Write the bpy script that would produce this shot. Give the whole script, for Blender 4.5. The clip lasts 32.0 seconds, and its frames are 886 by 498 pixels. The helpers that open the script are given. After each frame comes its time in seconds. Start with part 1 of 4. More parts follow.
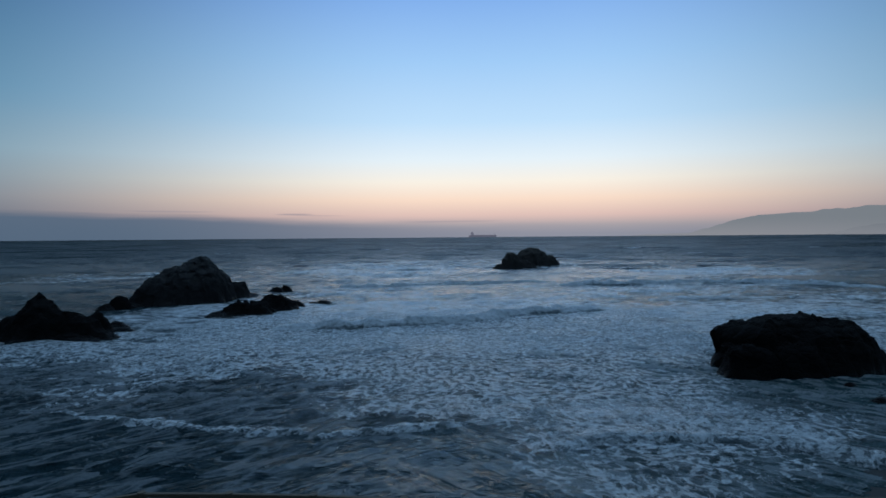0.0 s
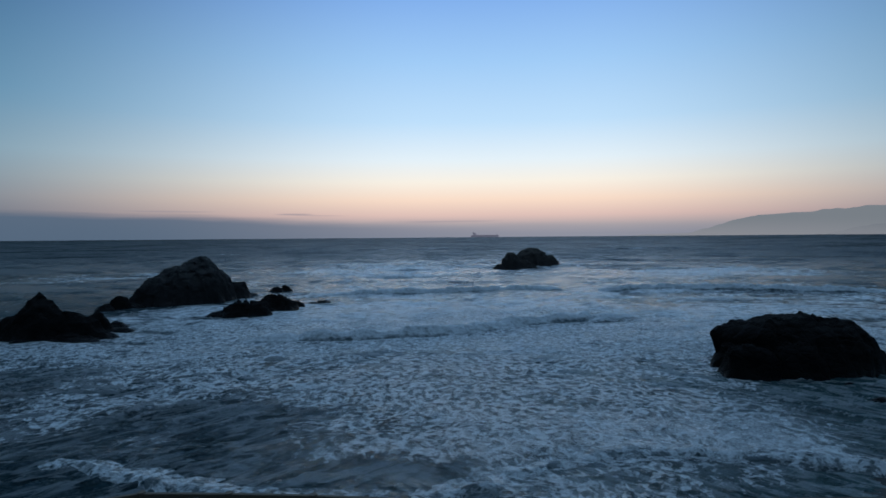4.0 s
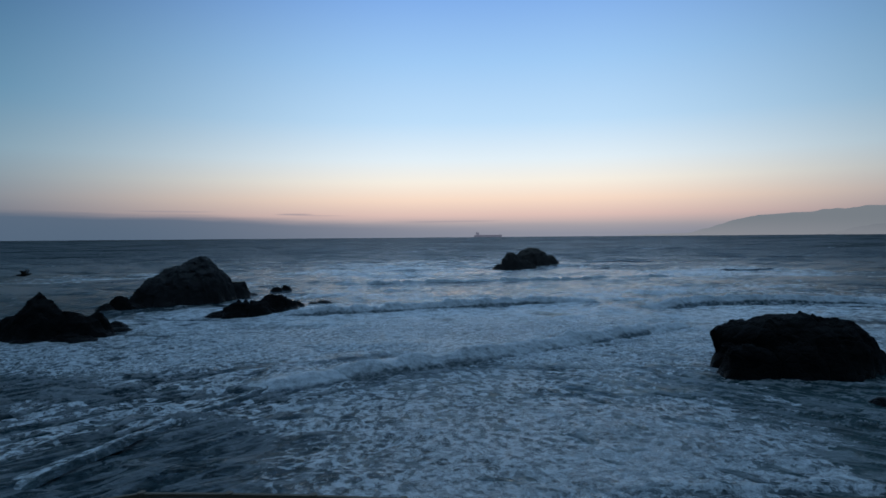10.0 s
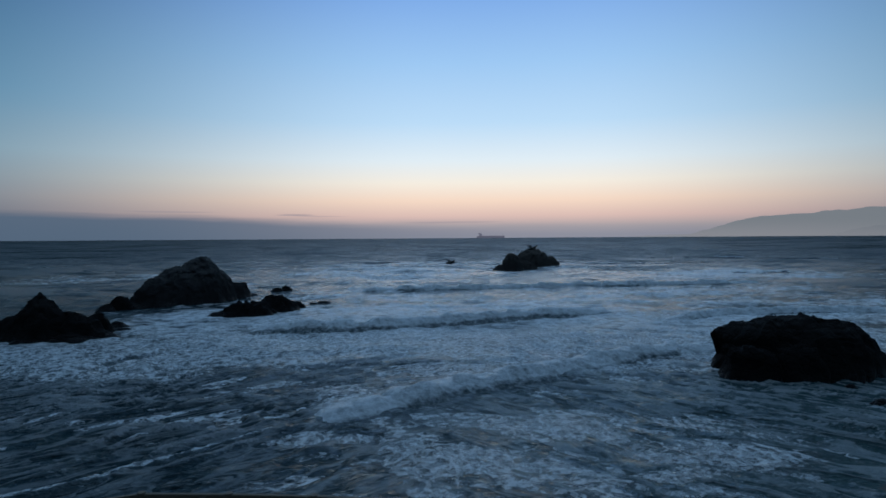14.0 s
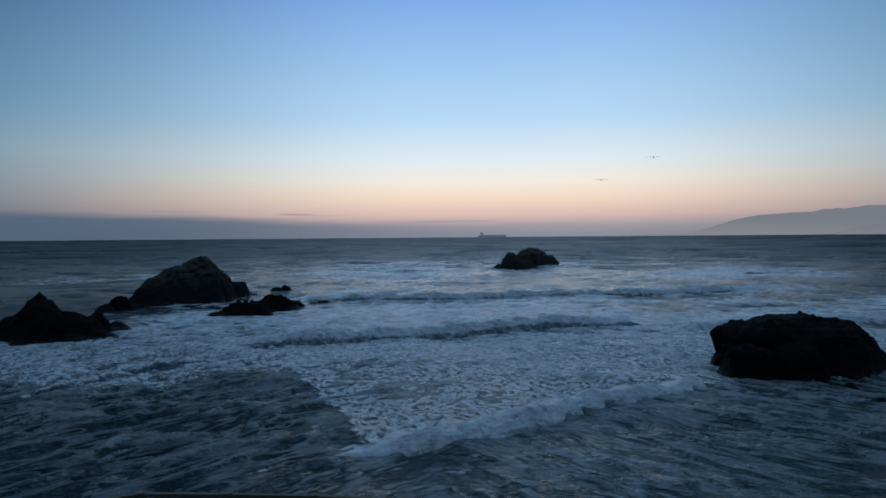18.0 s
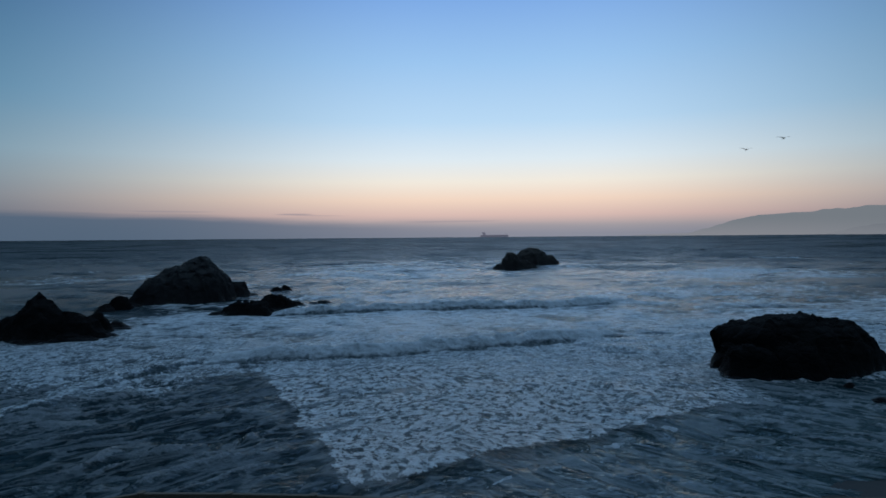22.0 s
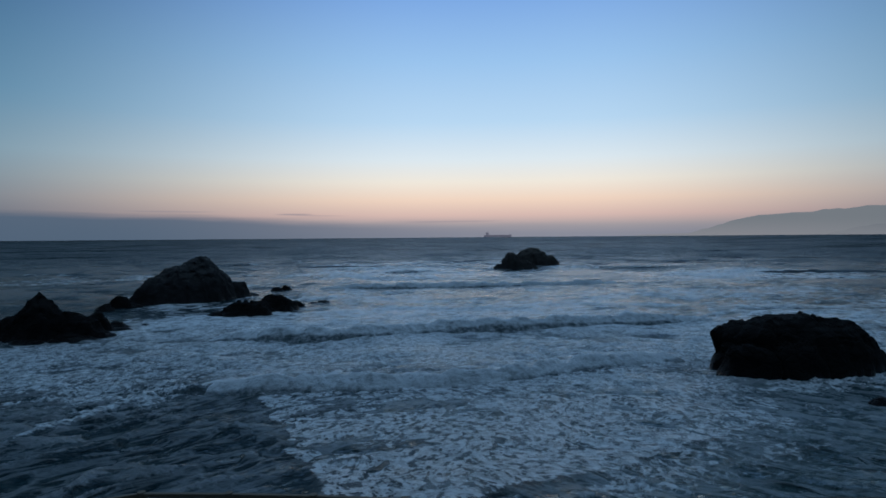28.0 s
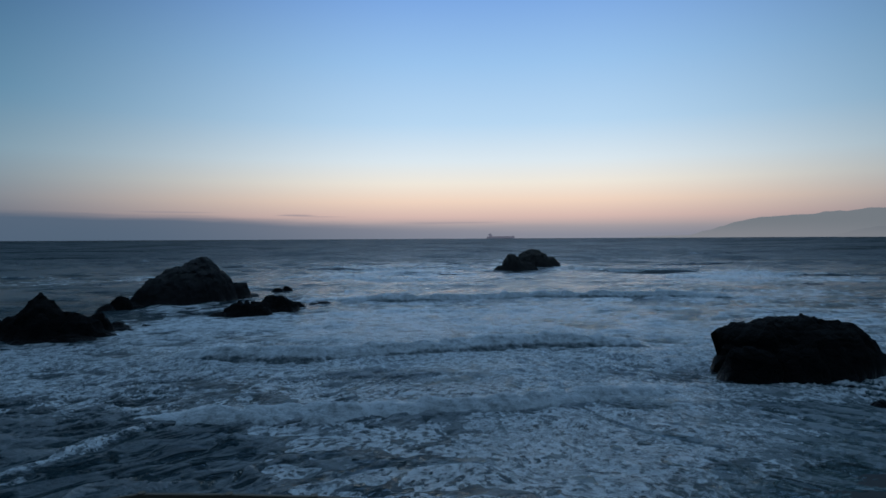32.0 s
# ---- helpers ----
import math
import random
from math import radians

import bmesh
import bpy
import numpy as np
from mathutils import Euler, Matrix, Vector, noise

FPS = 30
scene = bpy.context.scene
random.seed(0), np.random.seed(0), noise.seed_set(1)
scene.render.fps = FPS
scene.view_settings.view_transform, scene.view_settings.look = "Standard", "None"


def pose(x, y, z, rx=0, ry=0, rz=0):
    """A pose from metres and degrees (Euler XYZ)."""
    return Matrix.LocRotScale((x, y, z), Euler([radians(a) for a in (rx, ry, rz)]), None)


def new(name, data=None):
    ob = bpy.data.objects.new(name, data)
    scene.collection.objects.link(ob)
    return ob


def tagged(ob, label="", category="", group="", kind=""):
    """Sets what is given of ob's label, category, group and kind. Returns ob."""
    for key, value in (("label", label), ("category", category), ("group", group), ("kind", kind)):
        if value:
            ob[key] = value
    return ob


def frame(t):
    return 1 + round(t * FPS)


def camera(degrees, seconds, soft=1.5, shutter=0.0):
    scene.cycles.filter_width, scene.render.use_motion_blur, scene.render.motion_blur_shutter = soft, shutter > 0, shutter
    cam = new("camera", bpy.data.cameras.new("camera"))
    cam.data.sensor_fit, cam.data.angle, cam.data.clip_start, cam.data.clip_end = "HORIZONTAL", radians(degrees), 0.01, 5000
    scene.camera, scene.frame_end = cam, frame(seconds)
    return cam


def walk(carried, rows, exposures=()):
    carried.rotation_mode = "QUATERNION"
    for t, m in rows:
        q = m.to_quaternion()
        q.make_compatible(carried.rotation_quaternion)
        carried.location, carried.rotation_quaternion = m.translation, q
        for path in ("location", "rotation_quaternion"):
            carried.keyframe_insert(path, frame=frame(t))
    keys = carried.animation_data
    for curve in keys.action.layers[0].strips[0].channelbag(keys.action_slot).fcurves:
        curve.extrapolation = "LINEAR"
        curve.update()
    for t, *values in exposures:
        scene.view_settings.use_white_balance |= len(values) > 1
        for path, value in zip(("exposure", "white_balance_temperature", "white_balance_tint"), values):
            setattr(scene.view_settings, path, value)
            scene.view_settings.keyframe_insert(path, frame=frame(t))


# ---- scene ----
# ---- camera: it stands still on a terrace 25 m over the sea, with a small knock or two ----
cam = camera(72, 32.0, soft=1.6)
STAND = Matrix.Translation((0, 0, 25)) @ pose(0, 0, 0, 88.62) @ pose(0, 0, 0, 0, 0, -0.475)


def knocked(k):
    """The stand, turned by the share k of the final knock."""
    return STAND @ pose(0, 0, 0, 0.125 * k, 0.09 * k, 0.16 * k)


walk(cam, [(0, knocked(0)), (13.2, knocked(0)), (14.0, knocked(0.6)), (14.4, knocked(0.2)), (16.5, knocked(0.2)),
           (17.0, knocked(0.5)), (17.5, knocked(0.1)), (18.5, knocked(0)), (19.2, knocked(0)), (19.6, knocked(0.7)),
           (20.1, knocked(0.6)), (20.5, knocked(0.15)), (22.0, knocked(0)), (27.0, knocked(0)), (28.0, knocked(0.05)),
           (29.0, knocked(0.2)), (29.5, knocked(0.5)), (30.0, knocked(0.9)), (30.5, knocked(1)), (32.0, knocked(1))],
     exposures=[(0, 0.0), (32, -0.14)])


# ---- sky: afterglow of a sun that has set, over a low fog bank ----
def lin(r, g, b):
    """Linear colour from a display colour of 0 to 1."""
    return tuple(c / 12.92 if c <= 0.04045 else ((c + 0.055) / 1.055) ** 2.4 for c in (r, g, b)) + (1.0,)


def node(nt, kind, links=None, **values):
    """A node with its inputs linked (socket) or set (value) and its attributes set."""
    n = nt.nodes.new(kind)
    for key, value in values.items():
        setattr(n, key, value)
    for key, value in (links or {}).items():
        if isinstance(value, bpy.types.NodeSocket):
            nt.links.new(value, n.inputs[key])
        else:
            n.inputs[key].default_value = value
    return n


def calc(nt, op, a, b=0.0, c=0.0, clamp=False):
    return node(nt, "ShaderNodeMath", {0: a, 1: b, 2: c}, operation=op, use_clamp=clamp).outputs[0]


def span(nt, value, lo, hi, to_lo=0.0, to_hi=1.0, smooth=True):
    n = node(nt, "ShaderNodeMapRange", interpolation_type="SMOOTHSTEP" if smooth else "LINEAR")
    for key, v in zip((0, 1, 2, 3, 4), (value, lo, hi, to_lo, to_hi)):
        if isinstance(v, bpy.types.NodeSocket):
            nt.links.new(v, n.inputs[key])
        else:
            n.inputs[key].default_value = v
    return n.outputs[0]


def ramp(nt, value, stops):
    n = node(nt, "ShaderNodeValToRGB", {0: value})
    while len(n.color_ramp.elements) < len(stops):
        n.color_ramp.elements.new(1.0)
    for el, (at, colour) in zip(n.color_ramp.elements, stops):
        el.position, el.color = at, colour
    return n.outputs[0]


def blend(nt, fac, a, b, kind="MIX"):
    n = node(nt, "ShaderNodeMix", data_type="RGBA", blend_type=kind)
    for key, v in ((0, fac), (6, a), (7, b)):
        if isinstance(v, bpy.types.NodeSocket):
            nt.links.new(v, n.inputs[key])
        else:
            n.inputs[key].default_value = v
    return n.outputs[2]


def dusk_sky():
    world = bpy.data.worlds.new("dusk_sky")
    world.use_nodes = True
    scene.world = world
    nt = world.node_tree
    nt.nodes.clear()
    way = node(nt, "ShaderNodeTexCoord").outputs["Generated"]
    xyz = node(nt, "ShaderNodeSeparateXYZ", {0: way})
    x, y, z = xyz.outputs
    # upward gradient on the side of the afterglow
    glow = ramp(nt, z, [(0.0, lin(.57, .58, .63)), (0.014, lin(.67, .64, .66)), (0.03, lin(.87, .75, .72)), (0.056, lin(.98, .87, .79)),
                        (0.085, lin(.98, .95, .90)), (0.12, lin(.90, .95, .98)), (0.18, lin(.75, .88, .99)), (0.27, lin(.63, .80, .97)),
                        (0.36, lin(.51, .69, .93)), (0.55, lin(.58, .74, .92)), (1.0, lin(.50, .635, .77))])
    far = ramp(nt, z, [(0.0, lin(.26, .32, .40)), (0.06, lin(.41, .49, .56)), (0.12, lin(.43, .57, .65)), (0.2, lin(.32, .51, .63)), (0.36, lin(.17, .34, .50)), (0.6, lin(.29, .43, .55)), (1.0, lin(.50, .635, .77))])
    flat = calc(nt, "SQRT", calc(nt, "ADD", calc(nt, "MULTIPLY", x, x), calc(nt, "MULTIPLY", y, y)))
    bearing = calc(nt, "ARCTAN2", x, y)
    off = calc(nt, "ABSOLUTE", calc(nt, "SUBTRACT", bearing, 0.09))
    away = span(nt, off, 0.10, .92)
    sky = blend(nt, away, glow, far)
    # the eastern sky behind the camera is already in the earth's shadow
    dusk = calc(nt, "MULTIPLY", span(nt, off, 1.0, 2.2), span(nt, z, .99, .5))
    sky = blend(nt, calc(nt, "MULTIPLY", dusk, .9), sky, lin(.12, .175, .25))
    # fog bank on the sea, higher to the south, with a frayed top
    wisp = node(nt, "ShaderNodeTexNoise", {"Vector": node(nt, "ShaderNodeMapping", {0: way, 3: (3.0, 3.0, 60.0)}).outputs[0], "Scale": 2.2, "Detail": 4.0}).outputs[0]
    top = span(nt, bearing, -0.62, 0.30, 0.036, 0.012, smooth=False)
    top = calc(nt, "ADD", top, calc(nt, "MULTIPLY", calc(nt, "SUBTRACT", wisp, 0.5), 0.012))
    under = span(nt, calc(nt, "SUBTRACT", z, top), span(nt, bearing, -.5, .0, -.008, -.018), span(nt, bearing, -.5, .0, .003, .008), 1.0, 0.0)
    fog_colour = blend(nt, span(nt, bearing, -0.55, 0.25), lin(.335, .41, .495), lin(.55, .56, .62))
    thick = span(nt, bearing, -0.45, 0.5, 0.92, 0.35)
    sky = blend(nt, calc(nt, "MULTIPLY", under, thick), sky, fog_colour)
    # a few thin streaks of cloud over the bank
    for at, high, wide, thin, dark in ((-.238, .0335, .034, .0016, .5), (-.20, .0318, .05, .0011, .3), (-.42, .0375, .07, .0014, .3), (.02, .0215, .09, .0016, .25)):
        dx = calc(nt, "DIVIDE", calc(nt, "SUBTRACT", bearing, at), wide)
        dz = calc(nt, "DIVIDE", calc(nt, "SUBTRACT", calc(nt, "ADD", z, calc(nt, "MULTIPLY", calc(nt, "SUBTRACT", wisp, .5), .004)), high), thin)
        gap = calc(nt, "ADD", calc(nt, "MULTIPLY", dx, dx), calc(nt, "MULTIPLY", dz, dz))
        sky = blend(nt, span(nt, gap, 0, 1.2, dark, 0), sky, lin(.50, .50, .57))
    back = node(nt, "ShaderNodeBackground", {"Color": sky, "Strength": 1.0})
    out = node(nt, "ShaderNodeOutputWorld", {"Surface": back.outputs[0]})


dusk_sky()
scene.view_settings.exposure = 0.0


# ---- materials ----
def material(name):
    m = bpy.data.materials.new(name)
    m.use_nodes = True
    nt = m.node_tree
    nt.nodes.clear()
    out = nt.nodes.new("ShaderNodeOutputMaterial")
    return m, nt, out


def scaled(nt, co, sx, sy, sz, turn=0.0):
    return node(nt, "ShaderNodeMapping", {0: co, 2: (0, 0, turn), 3: (sx, sy, sz)}).outputs[0]


def plus(nt, a, b):
    return node(nt, "ShaderNodeVectorMath", {0: a, 1: b}, operation="ADD").outputs[0]


def times(nt, a, k):
    return node(nt, "ShaderNodeVectorMath", {0: a, 3: k}, operation="SCALE").outputs[0]


def clouds(nt, co, scale=1.0, detail=4.0, rough=.6, twist=0.0, out=0):
    return node(nt, "ShaderNodeTexNoise", {"Vector": co, "Scale": scale, "Detail": detail, "Roughness": rough, "Distortion": twist}).outputs[out]


def lace(nt, co, cover, far=None, uneven=1.25, old=False):
    """Share of foam at a place: strings of foam round dark holes, which close up as cover goes to 1.
    far: share of churned, evenly milky foam without strings. old: foam that has thinned to wide open strings."""
    co = plus(nt, co, times(nt, clouds(nt, co, .055, 2.0, .5, out=1), 8.0))
    warp = clouds(nt, co, .4, 5.0, .6, out=1)
    bent, mild = plus(nt, co, times(nt, warp, 1.3)), plus(nt, co, times(nt, warp, .75))
    cells = node(nt, "ShaderNodeTexVoronoi", {"Vector": scaled(nt, bent, .50, .46, .5), "Scale": 1.0}, feature="DISTANCE_TO_EDGE").outputs[0]
    small = node(nt, "ShaderNodeTexVoronoi", {"Vector": scaled(nt, mild, 1.1, .95, 1.2), "Scale": 1.0}, feature="DISTANCE_TO_EDGE").outputs[0]
    patch = clouds(nt, scaled(nt, co, .10, .12, .2), 1.0, 6.0, .6)
    grain = clouds(nt, scaled(nt, bent, .8, 1.0, 1), 1.0, 5.0, .7)
    width = calc(nt, "MULTIPLY_ADD", calc(nt, "SUBTRACT", patch, .5), uneven, cover)
    width = calc(nt, "MULTIPLY_ADD", calc(nt, "SUBTRACT", grain, .5), .45, width)
    big_net = span(nt, calc(nt, "SUBTRACT", calc(nt, "MULTIPLY", width, .46), cells), -.05, .04)
    fine_net = span(nt, calc(nt, "SUBTRACT", calc(nt, "MULTIPLY", calc(nt, "SUBTRACT", width, .08), .60), small), -.06, .05)
    net = calc(nt, "MULTIPLY", calc(nt, "MAXIMUM", big_net, calc(nt, "MULTIPLY", fine_net, .5 if old else .95)), calc(nt, "MULTIPLY", span(nt, grain, .30, .62, .35, 1.0), span(nt, width, .0, .40)))
    milk = calc(nt, "MULTIPLY", span(nt, width, -.25, .85), span(nt, grain, .32, .70, .03, .24 if old else .42))
    thread = clouds(nt, scaled(nt, bent, .55, .8, 1), 1.0, 3.0, .55)
    thread = span(nt, calc(nt, "ABSOLUTE", calc(nt, "SUBTRACT", thread, .5)), .0, .09, .08, .0)
    thread = calc(nt, "MULTIPLY", thread, span(nt, width, -.55, -.05))
    near = calc(nt, "MAXIMUM", calc(nt, "MAXIMUM", net, milk), thread)
    # dark flecks where the bubbles have burst
    fleck = clouds(nt, scaled(nt, mild, .85, .62, 1), 1.0, 4.0, .62)
    near = calc(nt, "MULTIPLY", near, span(nt, fleck, .40, .53, .32 if old else .22, 1.0))
    if far is None:
        return near
    # broad soft banks of foam, drawn out along the crests
    bank = clouds(nt, scaled(nt, co, .022, .05, 1), 1.0, 5.0, .58)
    mottle = clouds(nt, scaled(nt, co, .20, .24, 1), 1.0, 6.0, .72)
    soft = calc(nt, "MULTIPLY_ADD", calc(nt, "SUBTRACT", bank, .5), 2.2, cover)
    soft = calc(nt, "MULTIPLY_ADD", calc(nt, "SUBTRACT", mottle, .5), 2.0, soft)
    burst = clouds(nt, scaled(nt, co, .36, .42, 1), 1.0, 4.0, .65)
    churned = calc(nt, "MULTIPLY", span(nt, soft, -.12, .66, 0, 1.0), span(nt, burst, .38, .55, .45, 1.0))
    return calc(nt, "ADD", calc(nt, "MULTIPLY", near, calc(nt, "SUBTRACT", 1.0, far)), calc(nt, "MULTIPLY", churned, far))


def water_and_foam(name, cover_of, deep=(.012, .028, .033), shoal=(.010, .030, .036), sheer=False):
    """Sea water with foam on it. cover_of(nt, co) gives the socket of foam cover; sheer leaves out the water."""
    m, nt, out = material(name)
    co = node(nt, "ShaderNodeTexCoord").outputs["Object"]
    cover = cover_of(nt, co)
    where, far = co, None
    ex, y, ez = node(nt, "ShaderNodeSeparateXYZ", {0: co}).outputs
    if name == "sea":
        far = span(nt, y, 105, 210)
    else:
        shift = node(nt, "ShaderNodeCombineXYZ", {0: node(nt, "ShaderNodeObjectInfo").outputs["Random"]}).outputs[0]
        where = plus(nt, co, times(nt, shift, 310.0))
    if name == "crest_foam":
        # tumbling white water: no strings yet, only lumps and streaks
        lumps = clouds(nt, scaled(nt, where, .55, .45, .8), 1.0, 6.0, .68)
        fac = span(nt, calc(nt, "MULTIPLY_ADD", calc(nt, "SUBTRACT", lumps, .5), 1.5, cover), .05, .85, 0, .97)
    else:
        fac = lace(nt, where, cover, far, .6 if name == "tongue_foam" else 1.25, name in ("old_foam", "shore_foam"))
    if name == "sea":
        # backwash ripples: slanting ridges that fan out to both sides of the bay; their foam threads double as glints
        fans = []
        for turn in (-.75, .72):
            fan = clouds(nt, scaled(nt, scaled(nt, where, 1, 1, 1, turn), .075, .25, 1), 1.0, 4.0, .52, .5)
            fans.append(calc(nt, "SUBTRACT", 1.0, calc(nt, "ABSOLUTE", calc(nt, "MULTIPLY_ADD", fan, 4.0, -2.0))))
        side = span(nt, ex, -14, 14)
        ripple = calc(nt, "ADD", calc(nt, "MULTIPLY", fans[0], calc(nt, "SUBTRACT", 1.0, side)), calc(nt, "MULTIPLY", fans[1], side))
        slack = span(nt, ex, -34, 0, .85, 1.0)
        threads = calc(nt, "MULTIPLY", calc(nt, "MULTIPLY", span(nt, ripple, .66, 1.0, 0, .26), slack), span(nt, y, 110, 190, 1, .2))
        fac = calc(nt, "MAXIMUM", fac, threads)
        # thin foam rides on the ridges' tops, and paints their pale gleam as well
        torn = clouds(nt, scaled(nt, where, .5, .7, 1), 1.0, 5.0, .65)
        tops = span(nt, calc(nt, "MULTIPLY_ADD", calc(nt, "SUBTRACT", torn, .5), 2.4, ez), .50, .95, 0, .36)
        fac = calc(nt, "MAXIMUM", fac, calc(nt, "MULTIPLY", calc(nt, "MULTIPLY", tops, slack), span(nt, y, 130, 220, 1, .3)))
    fleck = clouds(nt, where, 3.0, 5.0, .5)
    heap = clouds(nt, scaled(nt, where, .7, 1.1, 1), 1.0, 6.0, .65)
    froth = node(nt, "ShaderNodeBsdfPrincipled", {"Base Color": blend(nt, fleck, (.70, .77, .80, 1), (.91, .95, .97, 1)), "Roughness": .42, "Specular IOR Level": .8})
    bumps = node(nt, "ShaderNodeBump", {"Strength": .8, "Distance": .12, "Height": fleck})
    bumps = node(nt, "ShaderNodeBump", {"Strength": 1.0, "Distance": span(nt, y, 110, 240, .9, .5) if name == "sea" else .9, "Height": heap, "Normal": bumps.outputs[0]})
    nt.links.new(bumps.outputs[0], froth.inputs["Normal"])
    if sheer:
        clear = node(nt, "ShaderNodeBsdfTransparent")
        mix = node(nt, "ShaderNodeMixShader", {0: fac, 1: clear.outputs[0], 2: froth.outputs[0]})
        nt.links.new(mix.outputs[0], out.inputs[0])
        return m
    chop = clouds(nt, scaled(nt, where, .34, .75, 1, .5), 1.0, 5.0, .55, .6)
    chop = calc(nt, "SUBTRACT", 1.0, calc(nt, "ABSOLUTE", calc(nt, "MULTIPLY_ADD", chop, 4.0, -2.0)))
    if name == "sea":
        relief = node(nt, "ShaderNodeBump", {"Strength": 1.0, "Distance": span(nt, y, 120, 300, .22, .10), "Height": chop})
        relief = node(nt, "ShaderNodeBump", {"Strength": 1.0, "Distance": span(nt, y, 90, 190, .6, .1), "Height": ripple, "Normal": relief.outputs[0]})
        roll = clouds(nt, scaled(nt, where, .06, .15, 1), 1.0, 4.0, .6)
        relief = node(nt, "ShaderNodeBump", {"Strength": 1.0, "Distance": span(nt, y, 120, 500, .4, 1.5), "Height": roll, "Normal": relief.outputs[0]})
        # wave groups of the open sea
        group = clouds(nt, scaled(nt, where, .075, .042, 1), 1.0, 3.0, .55)
        group = calc(nt, "SUBTRACT", 1.0, calc(nt, "ABSOLUTE", calc(nt, "MULTIPLY_ADD", group, 4.0, -2.0)))
        relief = node(nt, "ShaderNodeBump", {"Strength": 1.0, "Distance": span(nt, y, 200, 600, .4, 3.0), "Height": group, "Normal": relief.outputs[0]})
        # the backwash off the beach is milky with sand
        sandy = blend(nt, calc(nt, "MULTIPLY", span(nt, ex, -8, 26), span(nt, y, 80, 135, 1, 0)), shoal + (1,), (.034, .070, .072, 1))
        tint = blend(nt, span(nt, y, 70, 200), sandy, deep + (1,))
        sheen = span(nt, y, 90, 800, .13, .34)
    else:
        relief = node(nt, "ShaderNodeBump", {"Strength": 1.0, "Distance": .2, "Height": chop})
        tint, sheen = shoal + (1,), .16
    # wind-roughened water: turbid body under a sky gloss whose share is set by place
    body = node(nt, "ShaderNodeBsdfDiffuse", {"Color": tint, "Normal": relief.outputs[0]})
    # reflection tinted by distance: cool inshore, warmer offshore
    gloss = node(nt, "ShaderNodeBsdfGlossy", {"Color": blend(nt, span(nt, y, 110, 300), (.84, .95, 1.0, 1), (1.0, .98, .96, 1)) if name == "sea" else (.84, .95, 1.0, 1), "Roughness": sheen, "Normal": relief.outputs[0]})
    mirror = node(nt, "ShaderNodeFresnel", {"IOR": 1.33, "Normal": relief.outputs[0]}).outputs[0]
    if name == "sea":
        # glow on the water set by distance: strongest in mid-bay, weak at the horizon
        most = calc(nt, "SUBTRACT", calc(nt, "SUBTRACT", span(nt, y, 90, 260, .30, .80), span(nt, y, 320, 800, 0, .40)), span(nt, y, 800, 2400, 0, .16))
        shine = calc(nt, "MULTIPLY", calc(nt, "MINIMUM", calc(nt, "MULTIPLY", mirror, .95), most), calc(nt, "MAXIMUM", span(nt, y, 80, 150, .85, 1.0), span(nt, ex, -15, 20, .85, 1.0)))
        open_sea = span(nt, y, 220, 420)
        shine = calc(nt, "ADD", calc(nt, "MULTIPLY", shine, calc(nt, "SUBTRACT", 1.0, open_sea)), calc(nt, "MULTIPLY", calc(nt, "MULTIPLY", mirror, open_sea), calc(nt, "MULTIPLY", most, 1.25)))
        # sky gloss is faded by bearing, to darken the sea off the glow's line
        shine = calc(nt, "MULTIPLY", shine, span(nt, calc(nt, "ABSOLUTE", calc(nt, "SUBTRACT", calc(nt, "DIVIDE", ex, y), .10)), .10, .66, 1.0, .38))
    else:
        shine = calc(nt, "MINIMUM", calc(nt, "MULTIPLY", mirror, .75), .26)
    water = node(nt, "ShaderNodeMixShader", {0: shine, 1: body.outputs[0], 2: gloss.outputs[0]})
    mix = node(nt, "ShaderNodeMixShader", {0: fac, 1: water.outputs[0], 2: froth.outputs[0]})
    nt.links.new(mix.outputs[0], out.inputs[0])
    return m


def oval(nt, place, cx, cy, ax, ay, inner=.5, outer=1.3, gain=1.0):
    """gain within an oval, fading to nothing round it."""
    apart = node(nt, "ShaderNodeVectorMath", {0: place, 1: (cx, cy, 0)}, operation="SUBTRACT").outputs[0]
    apart = node(nt, "ShaderNodeVectorMath", {0: apart, 1: (1 / ax, 1 / ay, 0)}, operation="MULTIPLY").outputs[0]
    return span(nt, node(nt, "ShaderNodeVectorMath", {0: apart}, operation="LENGTH").outputs[1], inner, outer, gain, 0)


def strayed(nt, co, scale, reach):
    """Places moved about by up to half of reach, for ragged edges."""
    drift = clouds(nt, co, scale, 4.0, .6, out=1)
    drift = node(nt, "ShaderNodeVectorMath", {0: drift, 1: (.5, .5, .5)}, operation="SUBTRACT").outputs[0]
    return plus(nt, co, times(nt, drift, reach))


# x, y, half width, half depth, gain: shoals where the sea breaks all the time, and white collars round the outer rocks
BANKS = [(-28, 370, 60, 60, .62), (-30, 265, 45, 30, .25), (175, 360, 75, 50, .75), (-45, 470, 60, 60, .5), (105, 270, 60, 34, .30), (-215, 345, 66, 52, 1.0), (-125, 300, 40, 22, .3),
         (-95, 228, 24, 19, .45), (-60, 194, 17, 15, .35), (62, 445, 48, 36, .45), (15, 520, 60, 30, .3), (-98, 146, 22, 15, .3)]


